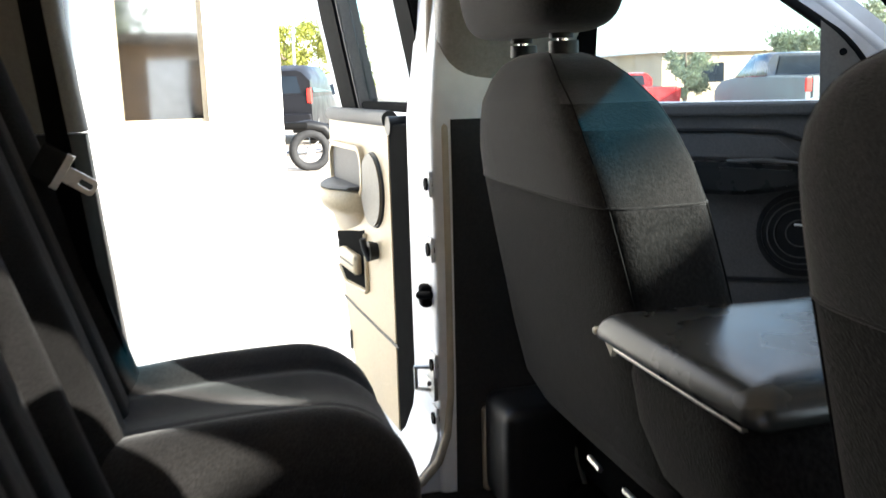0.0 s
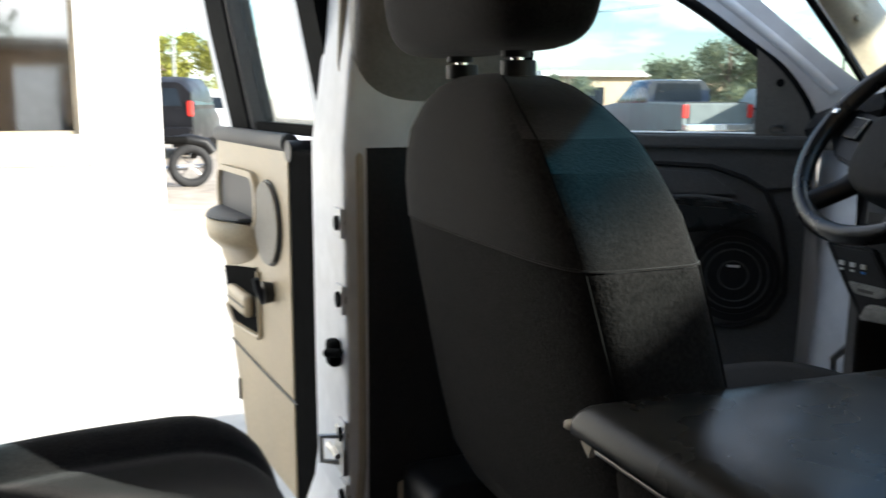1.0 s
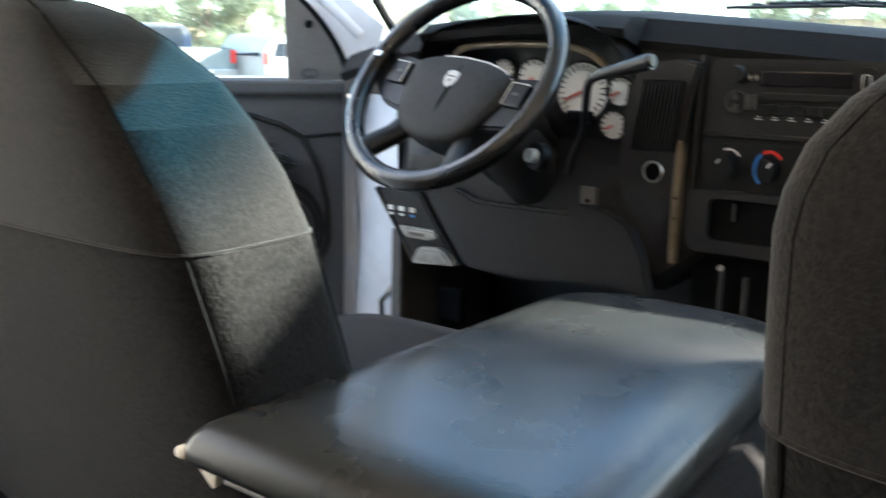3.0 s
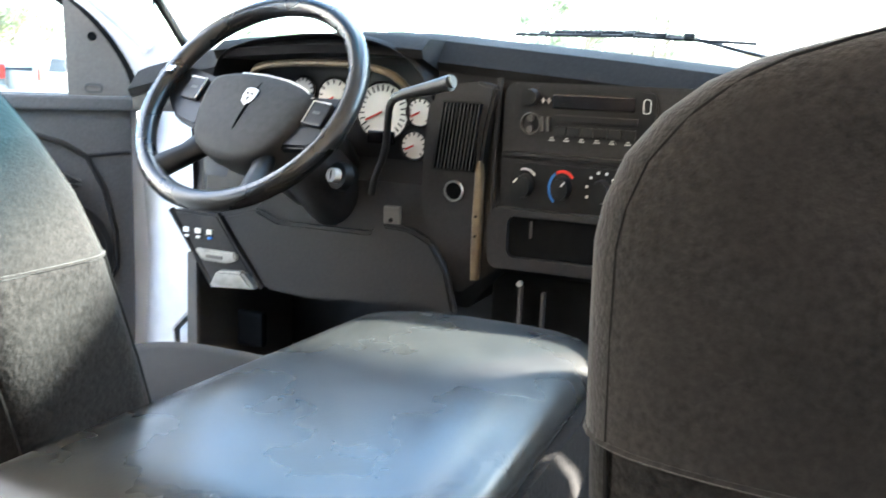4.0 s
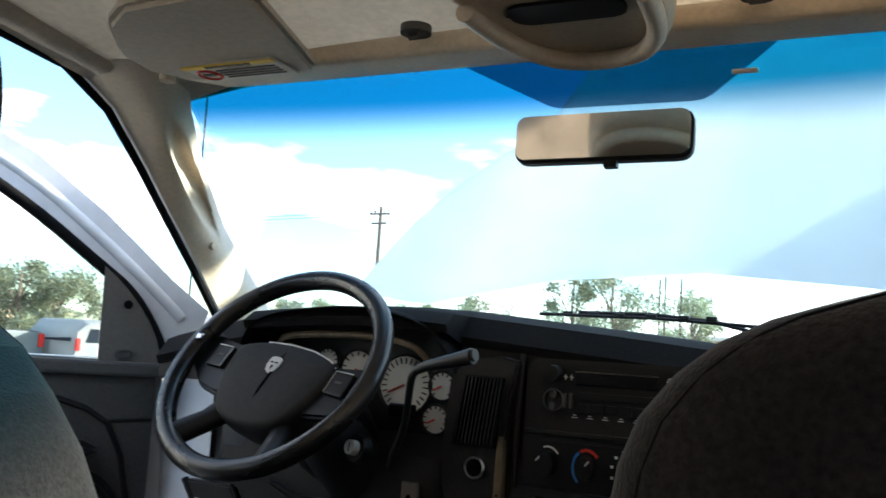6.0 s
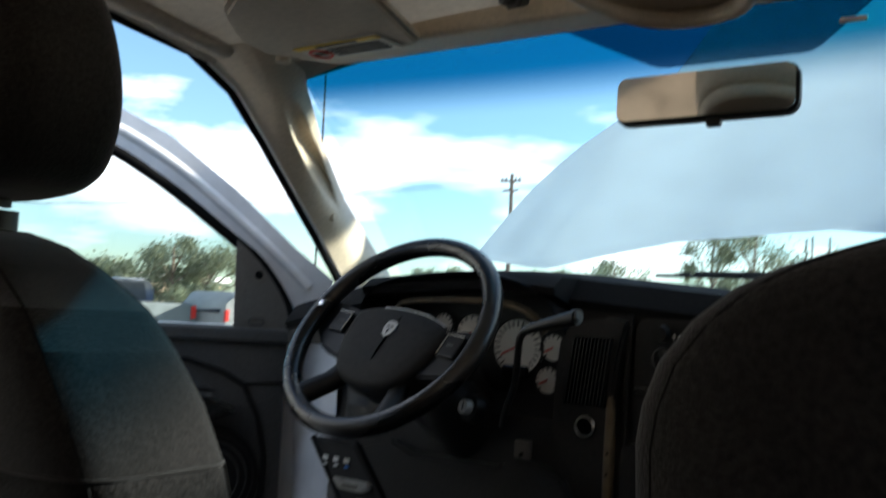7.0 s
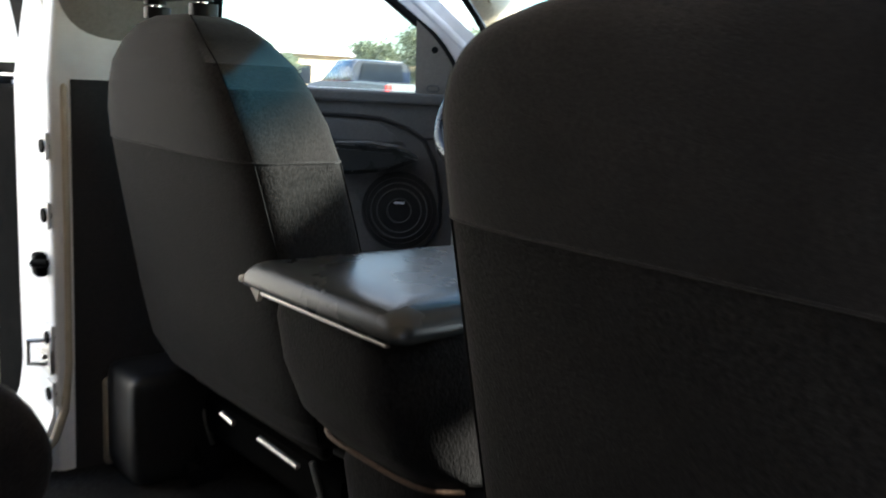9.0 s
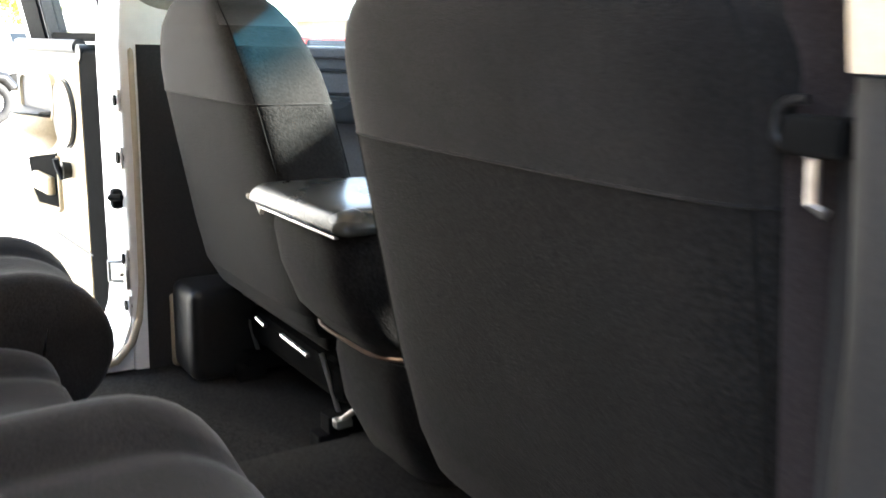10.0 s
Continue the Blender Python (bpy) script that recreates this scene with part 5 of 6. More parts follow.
cn = axes((0, 0.695, 0), (1, 0, 0), (0, 0, 1))
corner = part("switch_corner", bm_prism([(-0.664, 1.062), (-0.574, 1.062), (-0.492, 0.952), (-0.583, 0.943)], 0.020, cn, 0.004), M_DASH, dash, "charcoal corner panel", smooth=40)
part("corner_gap", bm_tube([(-0.571, 0.673, 1.064), (-0.530, 0.673, 1.008), (-0.488, 0.675, 0.952)], 0.0028, 5), M_BLACK, dash)
part("corner_edge", bm_tube([(-0.668, 0.68, 1.062), (-0.625, 0.68, 1.002), (-0.585, 0.682, 0.943)], 0.006, 6), M_BLACK, dash)
for x, mt in ((-0.633, M_WHITE), (-0.610, M_WHITE), (-0.587, M_BLUE)):
    part("switch_mark", bm_box(x - 0.006, x + 0.005, 0.6725, 0.675, 1.028, 1.036, 0.0008), M_WHITE if mt is M_WHITE else M_PAPER, corner)
    part("switch_lamp", bm_box(x - 0.004, x + 0.004, 0.6725, 0.675, 1.020, 1.024, 0.0008), mt, corner)
part("hood_release", bm_prism([(-0.614, 1.004), (-0.536, 1.004), (-0.530, 0.994), (-0.548, 0.986), (-0.598, 0.986)], 0.012, axes((0, 0.678, 0), (1, 0, 0), (0, 0, 1)), 0.003), M_LEVER, corner, "pale hood release lever", smooth=40)
part("release_mark", bm_box(-0.588, -0.556, 0.6645, 0.6662, 0.992, 0.997), M_TAUPE_DARK, corner)
part("brake_release", bm_prism([(-0.566, 0.974), (-0.518, 0.977), (-0.492, 0.952), (-0.582, 0.945)], 0.022, axes((0, 0.682, 0), (1, 0, 0), (0, 0, 1)), 0.004), M_LEVER, corner, "pale brake release lever", smooth=40)
part("pedal", bm_box(-0.72, -0.66, 0.92, 0.94, 0.76, 0.83, 0.008, m=None), M_RUBBER, dash, "black parking brake pedal")

# ---- steering column and wheel ----
CW, WN = Vector((-0.442, 0.580, 1.250)), Vector((-0.045, -0.79, 0.61)).normalized()
wm = axes(CW, (1, -0.057, 0), WN.cross(Vector((1, -0.057, 0))))
if (wm.to_3x3() @ Vector((0, 0, 1))).dot(WN) < 0:
    wm = wm @ pose(0, 0, 0, 180)
column = thing("steering_column", "dark steering column with key switch and gear lever", "steering column")
part("column_shroud", bm_loft([[wm @ Vector((r * math.cos(a) * 1.05 + 0.02, r * math.sin(a), z)) for a in np.linspace(0, 6.2832, 25)[:-1]] for z, r in ((-0.05, 0.050), (-0.075, 0.062), (-0.14, 0.066), (-0.20, 0.060), (-0.24, 0.05))]), M_BLACK, column, smooth=50)
part("column_boot", bm_loft([[wm @ Vector((r * math.cos(a) + 0.055, r * math.sin(a) - 0.03, z)) for a in np.linspace(0, 6.2832, 21)[:-1]] for z, r in ((-0.09, 0.035), (-0.12, 0.048), (-0.18, 0.050), (-0.26, 0.05))]), M_DASH, column, smooth=50)
key = axes((-0.327, 0.628, 1.147), (0.95, -0.3, 0), (0, 0.2, 1))
lock = part("key_switch", bm_disc(0.0115, 0.024, key, 24, 0.010), M_SATIN, column, "bare metal key switch", smooth=40)
part("key_slot", bm_box(-0.0012, 0.0012, -0.006, 0.006, 0.011, 0.0125, m=key), M_VOID, lock)
part("key_collar", bm_disc(0.021, 0.014, key @ pose(0, 0, -0.006), 20, 0.019), M_BLACK, column, smooth=40)
lev = part("gear_lever", bm_tube(soft_path([(-0.280, 0.645, 1.125), (-0.264, 0.622, 1.150), (-0.236, 0.60, 1.188), (-0.226, 0.585, 1.232), (-0.216, 0.57, 1.256), (-0.195, 0.556, 1.265)]), 0.0050, 10), M_BLACK, column, "black gear lever", smooth=60)
part("lever_grip", bm_tube([(-0.206, 0.560, 1.261), (-0.19, 0.555, 1.267), (-0.16, 0.548, 1.274), (-0.135, 0.543, 1.280), (-0.118, 0.539, 1.284)], 0.0056, 14, taper=0.0102), M_BLACK, lev, smooth=50)
part("lever_button", bm_disc(0.0075, 0.006, axes((-0.117, 0.5385, 1.285), (0.1, 0.95, 0.2), (0.2, 0.1, -0.9))), M_PLASTIC, lev)

wheel = thing("steering_wheel", "worn black four-spoke steering wheel with white shield emblem", "steering wheel")
RT = 0.168
part("rim", bm_tube([wm @ Vector((RT * math.cos(a), RT * math.sin(a), 0)) for a in np.linspace(0, 6.2832, 73)[:-1]], 0.0148, 14, closed=True), M_WHEEL, wheel, "worn black rim", smooth=60)
hub_out = [(-0.098, 0.020), (-0.092, 0.032), (-0.05, 0.044), (0.0, 0.047), (0.05, 0.044), (0.092, 0.032), (0.098, 0.020), (0.094, -0.012), (0.084, -0.046), (0.068, -0.076), (0.036, -0.092), (0.0, -0.096), (-0.036, -0.092), (-0.068, -0.076), (-0.084, -0.046), (-0.094, -0.012)]
for _ in range(1):
    hub_out = [q for (a, b), (c, d) in zip(hub_out, hub_out[1:] + hub_out[:1]) for q in ((a * 0.75 + c * 0.25, b * 0.75 + d * 0.25), (a * 0.25 + c * 0.75, b * 0.25 + d * 0.75))]
wh = wm @ pose(0, 0, -0.034, 0, 0, -8)   # hub sunk below the rim and turned a little
hub_rings = []
for z, k in ((-0.03, 0.9), (0.0, 1.0), (0.022, 1.0), (0.029, 0.97), (0.0325, 0.88), (0.035, 0.6), (0.0358, 0.2)):
    hub_rings.append([wh @ Vector((x * k + 0.004, -0.02 + (y + 0.02) * k, z)) for x, y in hub_out])
part("hub_pad", bm_loft(hub_rings), M_AIRBAG, wheel, "black airbag cover", smooth=50)
part("pad_seam", bm_tube([wh @ Vector(p) for p in ((0.004, 0.042, 0.0295), (0.004, 0.012, 0.0355), (0.004, -0.035, 0.0362), (0.004, -0.080, 0.0298))], 0.0019, 6), M_VOID, wheel)
# satin strip added to stand for light along the pad's top edge
part("pad_trim", bm_tube([wh @ Vector(p) for p in ((-0.045, 0.0425, 0.0275), (0.0, 0.0455, 0.0285), (0.045, 0.0430, 0.0285), (0.080, 0.0345, 0.0285), (0.097, 0.0240, 0.0275))], 0.0017, 6), M_SATIN, wheel, "thin satin line standing for light on the pad edge")
shield = [(-0.0105, 0.012), (-0.004, 0.0145), (0.004, 0.0145), (0.0105, 0.012), (0.0115, 0.0), (0.008, -0.009), (0.0, -0.0145), (-0.008, -0.009), (-0.0115, 0.0)]
emb = part("emblem", bm_prism(shield, 0.002, wh @ pose(0.0, 0.002, 0.0355)), M_EMBLEM, wheel, "white shield emblem")
part("emblem_mark", bm_join(bm_box(-0.0065, -0.0015, 0.003, 0.0055, 0, 0.0008, m=wh @ pose(0.0, 0.002, 0.0376)), bm_box(0.0015, 0.0065, 0.003, 0.0055, 0, 0.0008, m=wh @ pose(0.0, 0.002, 0.0376)), bm_prism([(-0.0025, -0.001), (0.0025, -0.001), (0.0, -0.009)], 0.0008, wh @ pose(0.0, 0.002, 0.0376))), M_BLACK, emb)
for sx in (-1, 1):
    sp = part("spoke", bm_prism([(sx * 0.066, 0.030), (sx * 0.10, 0.033), (sx * 0.160, 0.042), (sx * 0.166, -0.016), (sx * 0.125, -0.048), (sx * 0.080, -0.056)], 0.018, wh @ pose(0, 0, 0.004), 0.004), M_BLACK, wheel, smooth=40)
    part("switch_pad", bm_box(sx * 0.100, sx * 0.134, -0.016, 0.022, 0.018, 0.028, 0.003, m=wh), M_BLACK, sp)
    part("switch_rim", bm_tube([wh @ Vector((sx * x, y, 0.0285)) for x, y in ((0.102, -0.014), (0.102, 0.021), (0.132, 0.021))], 0.0011, 5), M_SATIN, sp)
    part("switch_mark", bm_box(sx * 0.110, sx * 0.122, 0.002, 0.006, 0.027, 0.0288, m=wh), M_PLASTIC, sp)
    part("lower_spoke", bm_loft([[wh @ Vector((sx * x + w * math.cos(a) * 0.85, y + w * math.sin(a) * 0.4, z + w * 0.55 * math.sin(a))) for a in np.linspace(0, 6.2832, 13)[:-1]] for x, y, z, w in ((0.045, -0.05, 0.005, 0.028), (0.070, -0.095, 0.012, 0.022), (0.092, -0.140, 0.030, 0.024))]), M_BLACK, wheel, smooth=50)
# chrome chip added to stand for a glint on the rim
part("rim_glint_clip", bm_box(-0.158, -0.146, 0.030, 0.040, 0.010, 0.018, 0.003, m=wm), M_CHROME, wheel)

# ---- overhead: visors, console, mirror ----
for s, lab in ((-1, True), (1, False)):
    vis = thing("sun_visor", "taupe cloth sun visor folded under the headliner", "sun visor", "sun visors")
    out = [(s * 0.615, 0.46), (s * 0.59, 0.50), (s * 0.55, 0.522), (s * 0.45, 0.528), (s * 0.368, 0.520), (s * 0.342, 0.44), (s * 0.30, 0.31), (s * 0.285, 0.25), (s * 0.47, 0.262), (s * 0.53, 0.30), (s * 0.60, 0.39)]
    if s > 0:
        out = out[::-1]
    vm = bm_prism(out, 0.022, None, 0.007)
    bmesh.ops.transform(vm, matrix=Matrix.Translation((0, 0, 1.655)), verts=vm.verts)
    part("visor_board", vm, M_LINER, vis, smooth=45)
    part("visor_pivot", bm_disc(0.012, 0.05, pose(s * 0.615, 0.50, 1.678)), M_TAUPE, vis, smooth=40)
    part("visor_clip", bm_join(bm_disc(0.020, 0.010, pose(s * 0.207, 0.500, 1.690), 24), bm_tube([(s * 0.207 - 0.012, 0.495, 1.69), (s * 0.207 - 0.006, 0.499, 1.681), (s * 0.207 + 0.006, 0.499, 1.681), (s * 0.207 + 0.012, 0.495, 1.69)], 0.005, 8)), M_TAUPE_DARK, vis, "dark visor hook", smooth=40)
    if lab:
        lb = part("warning_label", bm_box(-0.545, -0.392, 0.448, 0.512, 1.6515, 1.6545), M_PAPER, vis, "pale warning label")
        part("label_header", bm_box(-0.545, -0.392, 0.448, 0.460, 1.6500, 1.6525), M_YELLOW, lb, "yellow label header")
        for k in range(4):
            part("label_bar", bm_box(-0.50, -0.402, 0.470 + 0.009 * k, 0.473 + 0.009 * k, 1.6500, 1.6525), M_PLASTIC, lb)
        part("label_word", bm_box(-0.505, -0.43, 0.451, 0.457, 1.6490, 1.6505), M_BLACK, lb)
        part("label_sign", bm_tube([(-0.522 + 0.016 * math.cos(a), 0.485 + 0.018 * math.sin(a), 1.651) for a in np.linspace(0, 6.2832, 21)[:-1]], 0.0022, 5, closed=True), M_RED, lb)
        part("sign_stroke", bm_box(-0.532, -0.512, 0.481, 0.489, 1.6500, 1.6525), M_BLACK, lb)
header = part("header_trim", bm_box(-0.67, 0.67, 0.528, 0.600, 1.668, 1.70, 0.010, 3), M_TAUPE, cab, "taupe windshield header", smooth=50)
ohc = thing("overhead_console", "taupe overhead console with a dark display", "overhead console")
sh = [(-0.118, 0.10), (0.118, 0.10), (0.114, 0.36), (0.092, 0.455), (0.045, 0.506), (-0.040, 0.508), (-0.088, 0.458), (-0.112, 0.36)]
for _ in range(3):
    sh = [q for (a, b), (c, d) in zip(sh, sh[1:] + sh[:1]) for q in ((a * 0.75 + c * 0.25, b * 0.75 + d * 0.25), (a * 0.25 + c * 0.75, b * 0.25 + d * 0.75))]
part("console_shell", bm_loft([[Vector((0.044 + x * k * 0.92, 0.30 + (y - 0.30) * k, z)) for x, y in sh] for z, k in ((1.634, 0.80), (1.628, 0.88), (1.629, 0.95), (1.638, 1.0), (1.66, 1.02), (1.72, 1.03))]), M_TAUPE, ohc, smooth=50)
lip_pts = [Vector((0.044 + x * 0.86 * 0.92, 0.30 + (y - 0.30) * 0.86, 1.6215)) for x, y in sh if y > 0.30]
lip_pts.sort(key=lambda v: v.x)
part("console_lip", bm_tube(lip_pts, 0.0105, 10), M_TAUPE, ohc, smooth=60)
part("console_display", bm_prism(rrect(0.120, 0.050, 0.02, 5, 0.044, 0.350), 0.004, Matrix.Translation((0, 0, 1.629))), M_BLACK, ohc, "dark glossy display", smooth=50)
for x in (-0.012, 0.012):
    part("display_bar", bm_box(x - 0.008, x + 0.008, 0.348, 0.352, 1.6302, 1.6312), M_PLASTIC, ohc)
rm = thing("rear_view_mirror", "rear view mirror with thin dark frame", "mirror")
mm = axes((0.011, 0.598, 1.567), (1, 0.04, 0.012), (0, 0.095, 1))
part("mirror_shell", bm_prism(rrect(0.226, 0.064, 0.016, 5), 0.02, mm @ Matrix.Translation((0, 0, -0.022)), 0.004), M_BLACK, rm, smooth=45)
part("mirror_glass", bm_prism(rrect(0.220, 0.058, 0.013, 5), 0.003, mm), M_MIRROR, rm)
part("mirror_tab", bm_box(0.005, 0.022, -0.041, -0.032, -0.014, 0.0, 0.002, m=mm), M_BLACK, rm)
part("mirror_arm", bm_tube([mm @ Vector((0, 0.0, -0.02)), mm @ Vector((0, 0.004, -0.05)), (0.011, 0.745, 1.588)], 0.008, 8), M_BLACK, rm)


# ---- white building with a window ----
building = thing("building", "white stucco building with one tan-framed window", "building")
BX = -7.0
def wall_piece(y0, y1, z0, z1):
    part("wall", bm_box(BX - 0.25, BX, y0, y1, z0, z1), M_STUCCO, building)
wall_piece(-14, -1.20, 0.0, 5.0)
wall_piece(-0.50, 0.10, 0.0, 5.0)
wall_piece(-1.20, -0.50, 0.0, 1.03)
wall_piece(-1.20, -0.50, 2.25, 5.0)
part("end_wall", bm_box(-11.0, BX - 0.25, -0.12, 0.10, 0, 5.0), M_STUCCO, building)
part("roof", bm_box(-11.1, BX + 0.1, -14.1, 0.2, 5.0, 5.2, 0.02), M_STUCCO, building)
win = part("window", bm_box(BX - 0.16, BX - 0.15, -1.20, -0.50, 1.03, 2.25), M_WINGLASS, building, "reflecting window pane")
for y0, y1, z0, z1 in ((-1.20, -1.175, 1.03, 2.25), (-0.545, -0.50, 1.03, 2.25), (-1.175, -0.545, 1.03, 1.055), (-1.175, -0.545, 2.22, 2.25)):
    part("window_frame", bm_box(BX - 0.15, BX - 0.06, y0, y1, z0, z1, 0.004), M_TRIM, win)
part("ledge_line", bm_box(BX, BX + 0.012, -3.0, -0.43, 0.785, 0.80), M_TAUPE_MID, building)
part("downpipe", bm_box(BX, BX + 0.012, -0.435, -0.425, 0.36, 0.80), M_TAUPE_MID, building)


# ---- vehicles outside ----
def wheel_part(parent, x, y, r, w):
    tyre = part("wheel", bm_disc(r, w, pose(x, y, r, 0, 90), 28), M_TYRE, parent, smooth=40)
    part("rim", bm_disc(r * 0.62, w * 1.04, pose(x, y, r, 0, 90), 20), M_STEEL, tyre, smooth=40)


def lofted_body(sections):
    """Sections along y: (y, half width low, half width top, z low, z top)."""
    rings = []
    for y, wl_, wt, z0, z1 in sections:
        r = min(0.10, (z1 - z0) * 0.25)
        rings.append([Vector(p) for p in ((-wl_, y, z0), (-wl_, y, z0 + (z1 - z0) * 0.6), (-wt, y, z1 - r * 0.4), (-wt + r, y, z1), (wt - r, y, z1), (wt, y, z1 - r * 0.4), (wl_, y, z0 + (z1 - z0) * 0.6), (wl_, y, z0))])
    return bm_loft(rings)


def pickup(paint, label, m, cabin=1.75, cab_paint=None):
    """A pickup facing +y, its tailgate at y = -2.6."""
    ob = thing("pickup_truck", label, "pickup truck")
    part("body", lofted_body([(-2.6, 0.94, 0.94, 0.55, 1.18), (-0.55, 0.96, 0.95, 0.45, 1.20), (0.4, 0.97, 0.93, 0.42, 1.20), (1.4, 0.97, 0.92, 0.42, 1.18), (2.3, 0.95, 0.86, 0.45, 1.10), (2.75, 0.88, 0.78, 0.50, 1.0)]), paint, ob, smooth=35)
    part("cabin", lofted_body([(-0.60, 0.90, 0.76, 1.15, cabin - 0.03), (-0.40, 0.91, 0.78, 1.15, cabin), (0.65, 0.91, 0.76, 1.15, cabin - 0.02), (1.40, 0.88, 0.74, 1.12, 1.20)]), cab_paint or paint, ob, smooth=35)
    part("rear_glass", bm_prism([(-0.68, 1.24), (0.68, 1.24), (0.60, cabin - 0.10), (-0.60, cabin - 0.10)], 0.01, axes((0, -0.618, 0), (1, 0, 0), (0, 0, 1))), M_DARKPANE, ob)
    for s in (-1, 1):
        part("side_glass", bm_loft([[Vector((s * 0.905, -0.35, 1.26)), Vector((s * 0.905, 0.85, 1.26))], [Vector((s * 0.815, -0.30, cabin - 0.12)), Vector((s * 0.805, 0.45, cabin - 0.12))]], close=False), M_DARKPANE, ob)
        part("tail_light", bm_box(s * 0.80, s * 0.945, -2.63, -2.55, 0.82, 1.14, 0.02), M_RED, ob, "red tail light")
        wheel_part(ob, s * 0.82, -1.55, 0.38, 0.24)
        wheel_part(ob, s * 0.82, 1.75, 0.38, 0.24)
    part("bed_opening", bm_box(-0.82, 0.82, -2.50, -0.68, 1.17, 1.196), M_BLACK, ob)
    part("tailgate", bm_box(-0.78, 0.78, -2.635, -2.60, 0.68, 1.16, 0.015), paint, ob)
    part("bumper", bm_box(-0.93, 0.93, -2.76, -2.56, 0.50, 0.68, 0.03, 3), M_CHROME, ob, "chrome bumper")
    part("plate", bm_box(-0.16, 0.16, -2.775, -2.76, 0.53, 0.66), M_WHITE, ob)
    ob.matrix_world = m
    return ob


def suv(paint, label, m):
    ob = thing("suv", label, "car")
    part("body", lofted_body([(-2.2, 0.90, 0.88, 0.45, 1.08), (-0.5, 0.93, 0.90, 0.40, 1.10), (1.2, 0.93, 0.88, 0.40, 1.08), (2.2, 0.86, 0.78, 0.45, 0.98)]), paint, ob, smooth=35)
    part("cabin", lofted_body([(-2.18, 0.88, 0.70, 1.05, 1.62), (-1.9, 0.88, 0.74, 1.05, 1.74), (0.3, 0.90, 0.74, 1.05, 1.74), (1.2, 0.86, 0.70, 1.03, 1.10)]), paint, ob, smooth=35)
    part("rear_glass", bm_prism([(-0.68, 1.14), (0.68, 1.14), (0.58, 1.54), (-0.58, 1.54)], 0.01, axes((0, -2.20, 0), (1, 0, 0), (0, 0.02, 1))), M_DARKPANE, ob)
    for s in (-1, 1):
        part("side_glass", bm_loft([[Vector((s * 0.905, -1.9, 1.15)), Vector((s * 0.905, 0.8, 1.15))], [Vector((s * 0.80, -1.8, 1.60)), Vector((s * 0.80, 0.2, 1.60))]], close=False), M_DARKPANE, ob)
        part("tail_light", bm_box(s * 0.80, s * 0.905, -2.23, -2.12, 0.92, 1.24, 0.03, 3), M_RED, ob, "red tail light")
        wheel_part(ob, s * 0.80, -1.35, 0.36, 0.22)
        wheel_part(ob, s * 0.80, 1.35, 0.36, 0.22)
    part("bumper", bm_box(-0.88, 0.88, -2.32, -2.14, 0.48, 0.70, 0.03, 3), paint, ob)
    part("plate", bm_box(-0.16, 0.16, -2.225, -2.205, 0.84, 0.96), M_WHITE, ob)
    ob.matrix_world = m
    return ob


def motorcycle(m):
    ob = thing("motorcycle", "black cruiser motorcycle parked on gravel", "motorcycle")
    for y, r in ((-0.75, 0.31), (0.80, 0.32)):
        w = part("tyre", bm_tube([(0, y + (r - 0.05) * math.cos(a), r + (r - 0.05) * math.sin(a)) for a in np.linspace(0, 6.2832, 33)[:-1]], 0.070, 8, closed=True), M_TYRE, ob, smooth=60)
        part("hub", bm_disc(0.06, 0.14, pose(0, y, r, 0, 90), 16), M_CHROME, w)
        for k in range(8):
            a = math.pi * k / 4
            part("spoke", bm_tube([(0, y, r), (0, y + (r - 0.07) * math.cos(a), r + (r - 0.07) * math.sin(a))], 0.010, 5), M_CHROME, w)
    part("rear_fender", bm_tube([(0, -1.08, 0.50), (0, -0.98, 0.64), (0, -0.75, 0.70), (0, -0.5, 0.66)], 0.085, 10), M_BLACK, ob, smooth=60)
    part("engine", bm_box(-0.16, 0.16, -0.25, 0.30, 0.25, 0.62, 0.06, 3), M_STEEL, ob, smooth=50)
    part("fuel_tank", bm_loft([[Vector((0.15 * w * math.cos(a), y, 0.80 + 0.11 * w * math.sin(a))) for a in np.linspace(0, 6.2832, 17)[:-1]] for y, w in ((-0.12, 0.35), (0.0, 0.8), (0.2, 1.0), (0.42, 0.7), (0.5, 0.3))]), M_BLACK, ob, smooth=60)
    part("saddle", bm_box(-0.14, 0.14, -0.72, -0.10, 0.64, 0.75, 0.05, 3), M_RUBBER, ob, smooth=50)
    part("handlebar", bm_tube([(-0.38, 0.28, 1.0), (-0.2, 0.46, 1.0), (0.2, 0.46, 1.0), (0.38, 0.28, 1.0)], 0.016, 8), M_CHROME, ob)
    part("fork", bm_tube([(0.08, 0.80, 0.32), (0.08, 0.52, 0.98)], 0.025, 8), M_CHROME, ob)
    part("fork", bm_tube([(-0.08, 0.80, 0.32), (-0.08, 0.52, 0.98)], 0.025, 8), M_CHROME, ob)
    part("exhaust", bm_tube([(0.18, 0.1, 0.30), (0.2, -0.3, 0.26), (0.2, -1.0, 0.28)], 0.04, 8), M_CHROME, ob, smooth=60)
    part("side_bag", bm_box(0.10, 0.24, -0.98, -0.62, 0.46, 0.68, 0.04, 3), M_RUBBER, ob, smooth=50)
    ob.matrix_world = m
    return ob


M_BROWN = mat("brown_siding", (0.30, 0.20, 0.125), 0.85, scale=3, var=0.15, stain_scale=0.6)
M_BLACKCAR = mat("black_car_paint", (0.007, 0.007, 0.009), 0.35, scale=5, var=0.05, spec=0.35)
M_SILVER = mat("silver_green_paint", (0.15, 0.18, 0.18), 0.55, 0.0, scale=5, var=0.05)
M_NAVYCAB = mat("dark_blue_paint", (0.012, 0.022, 0.045), 0.25, scale=5, var=0.05, coat=0.5)
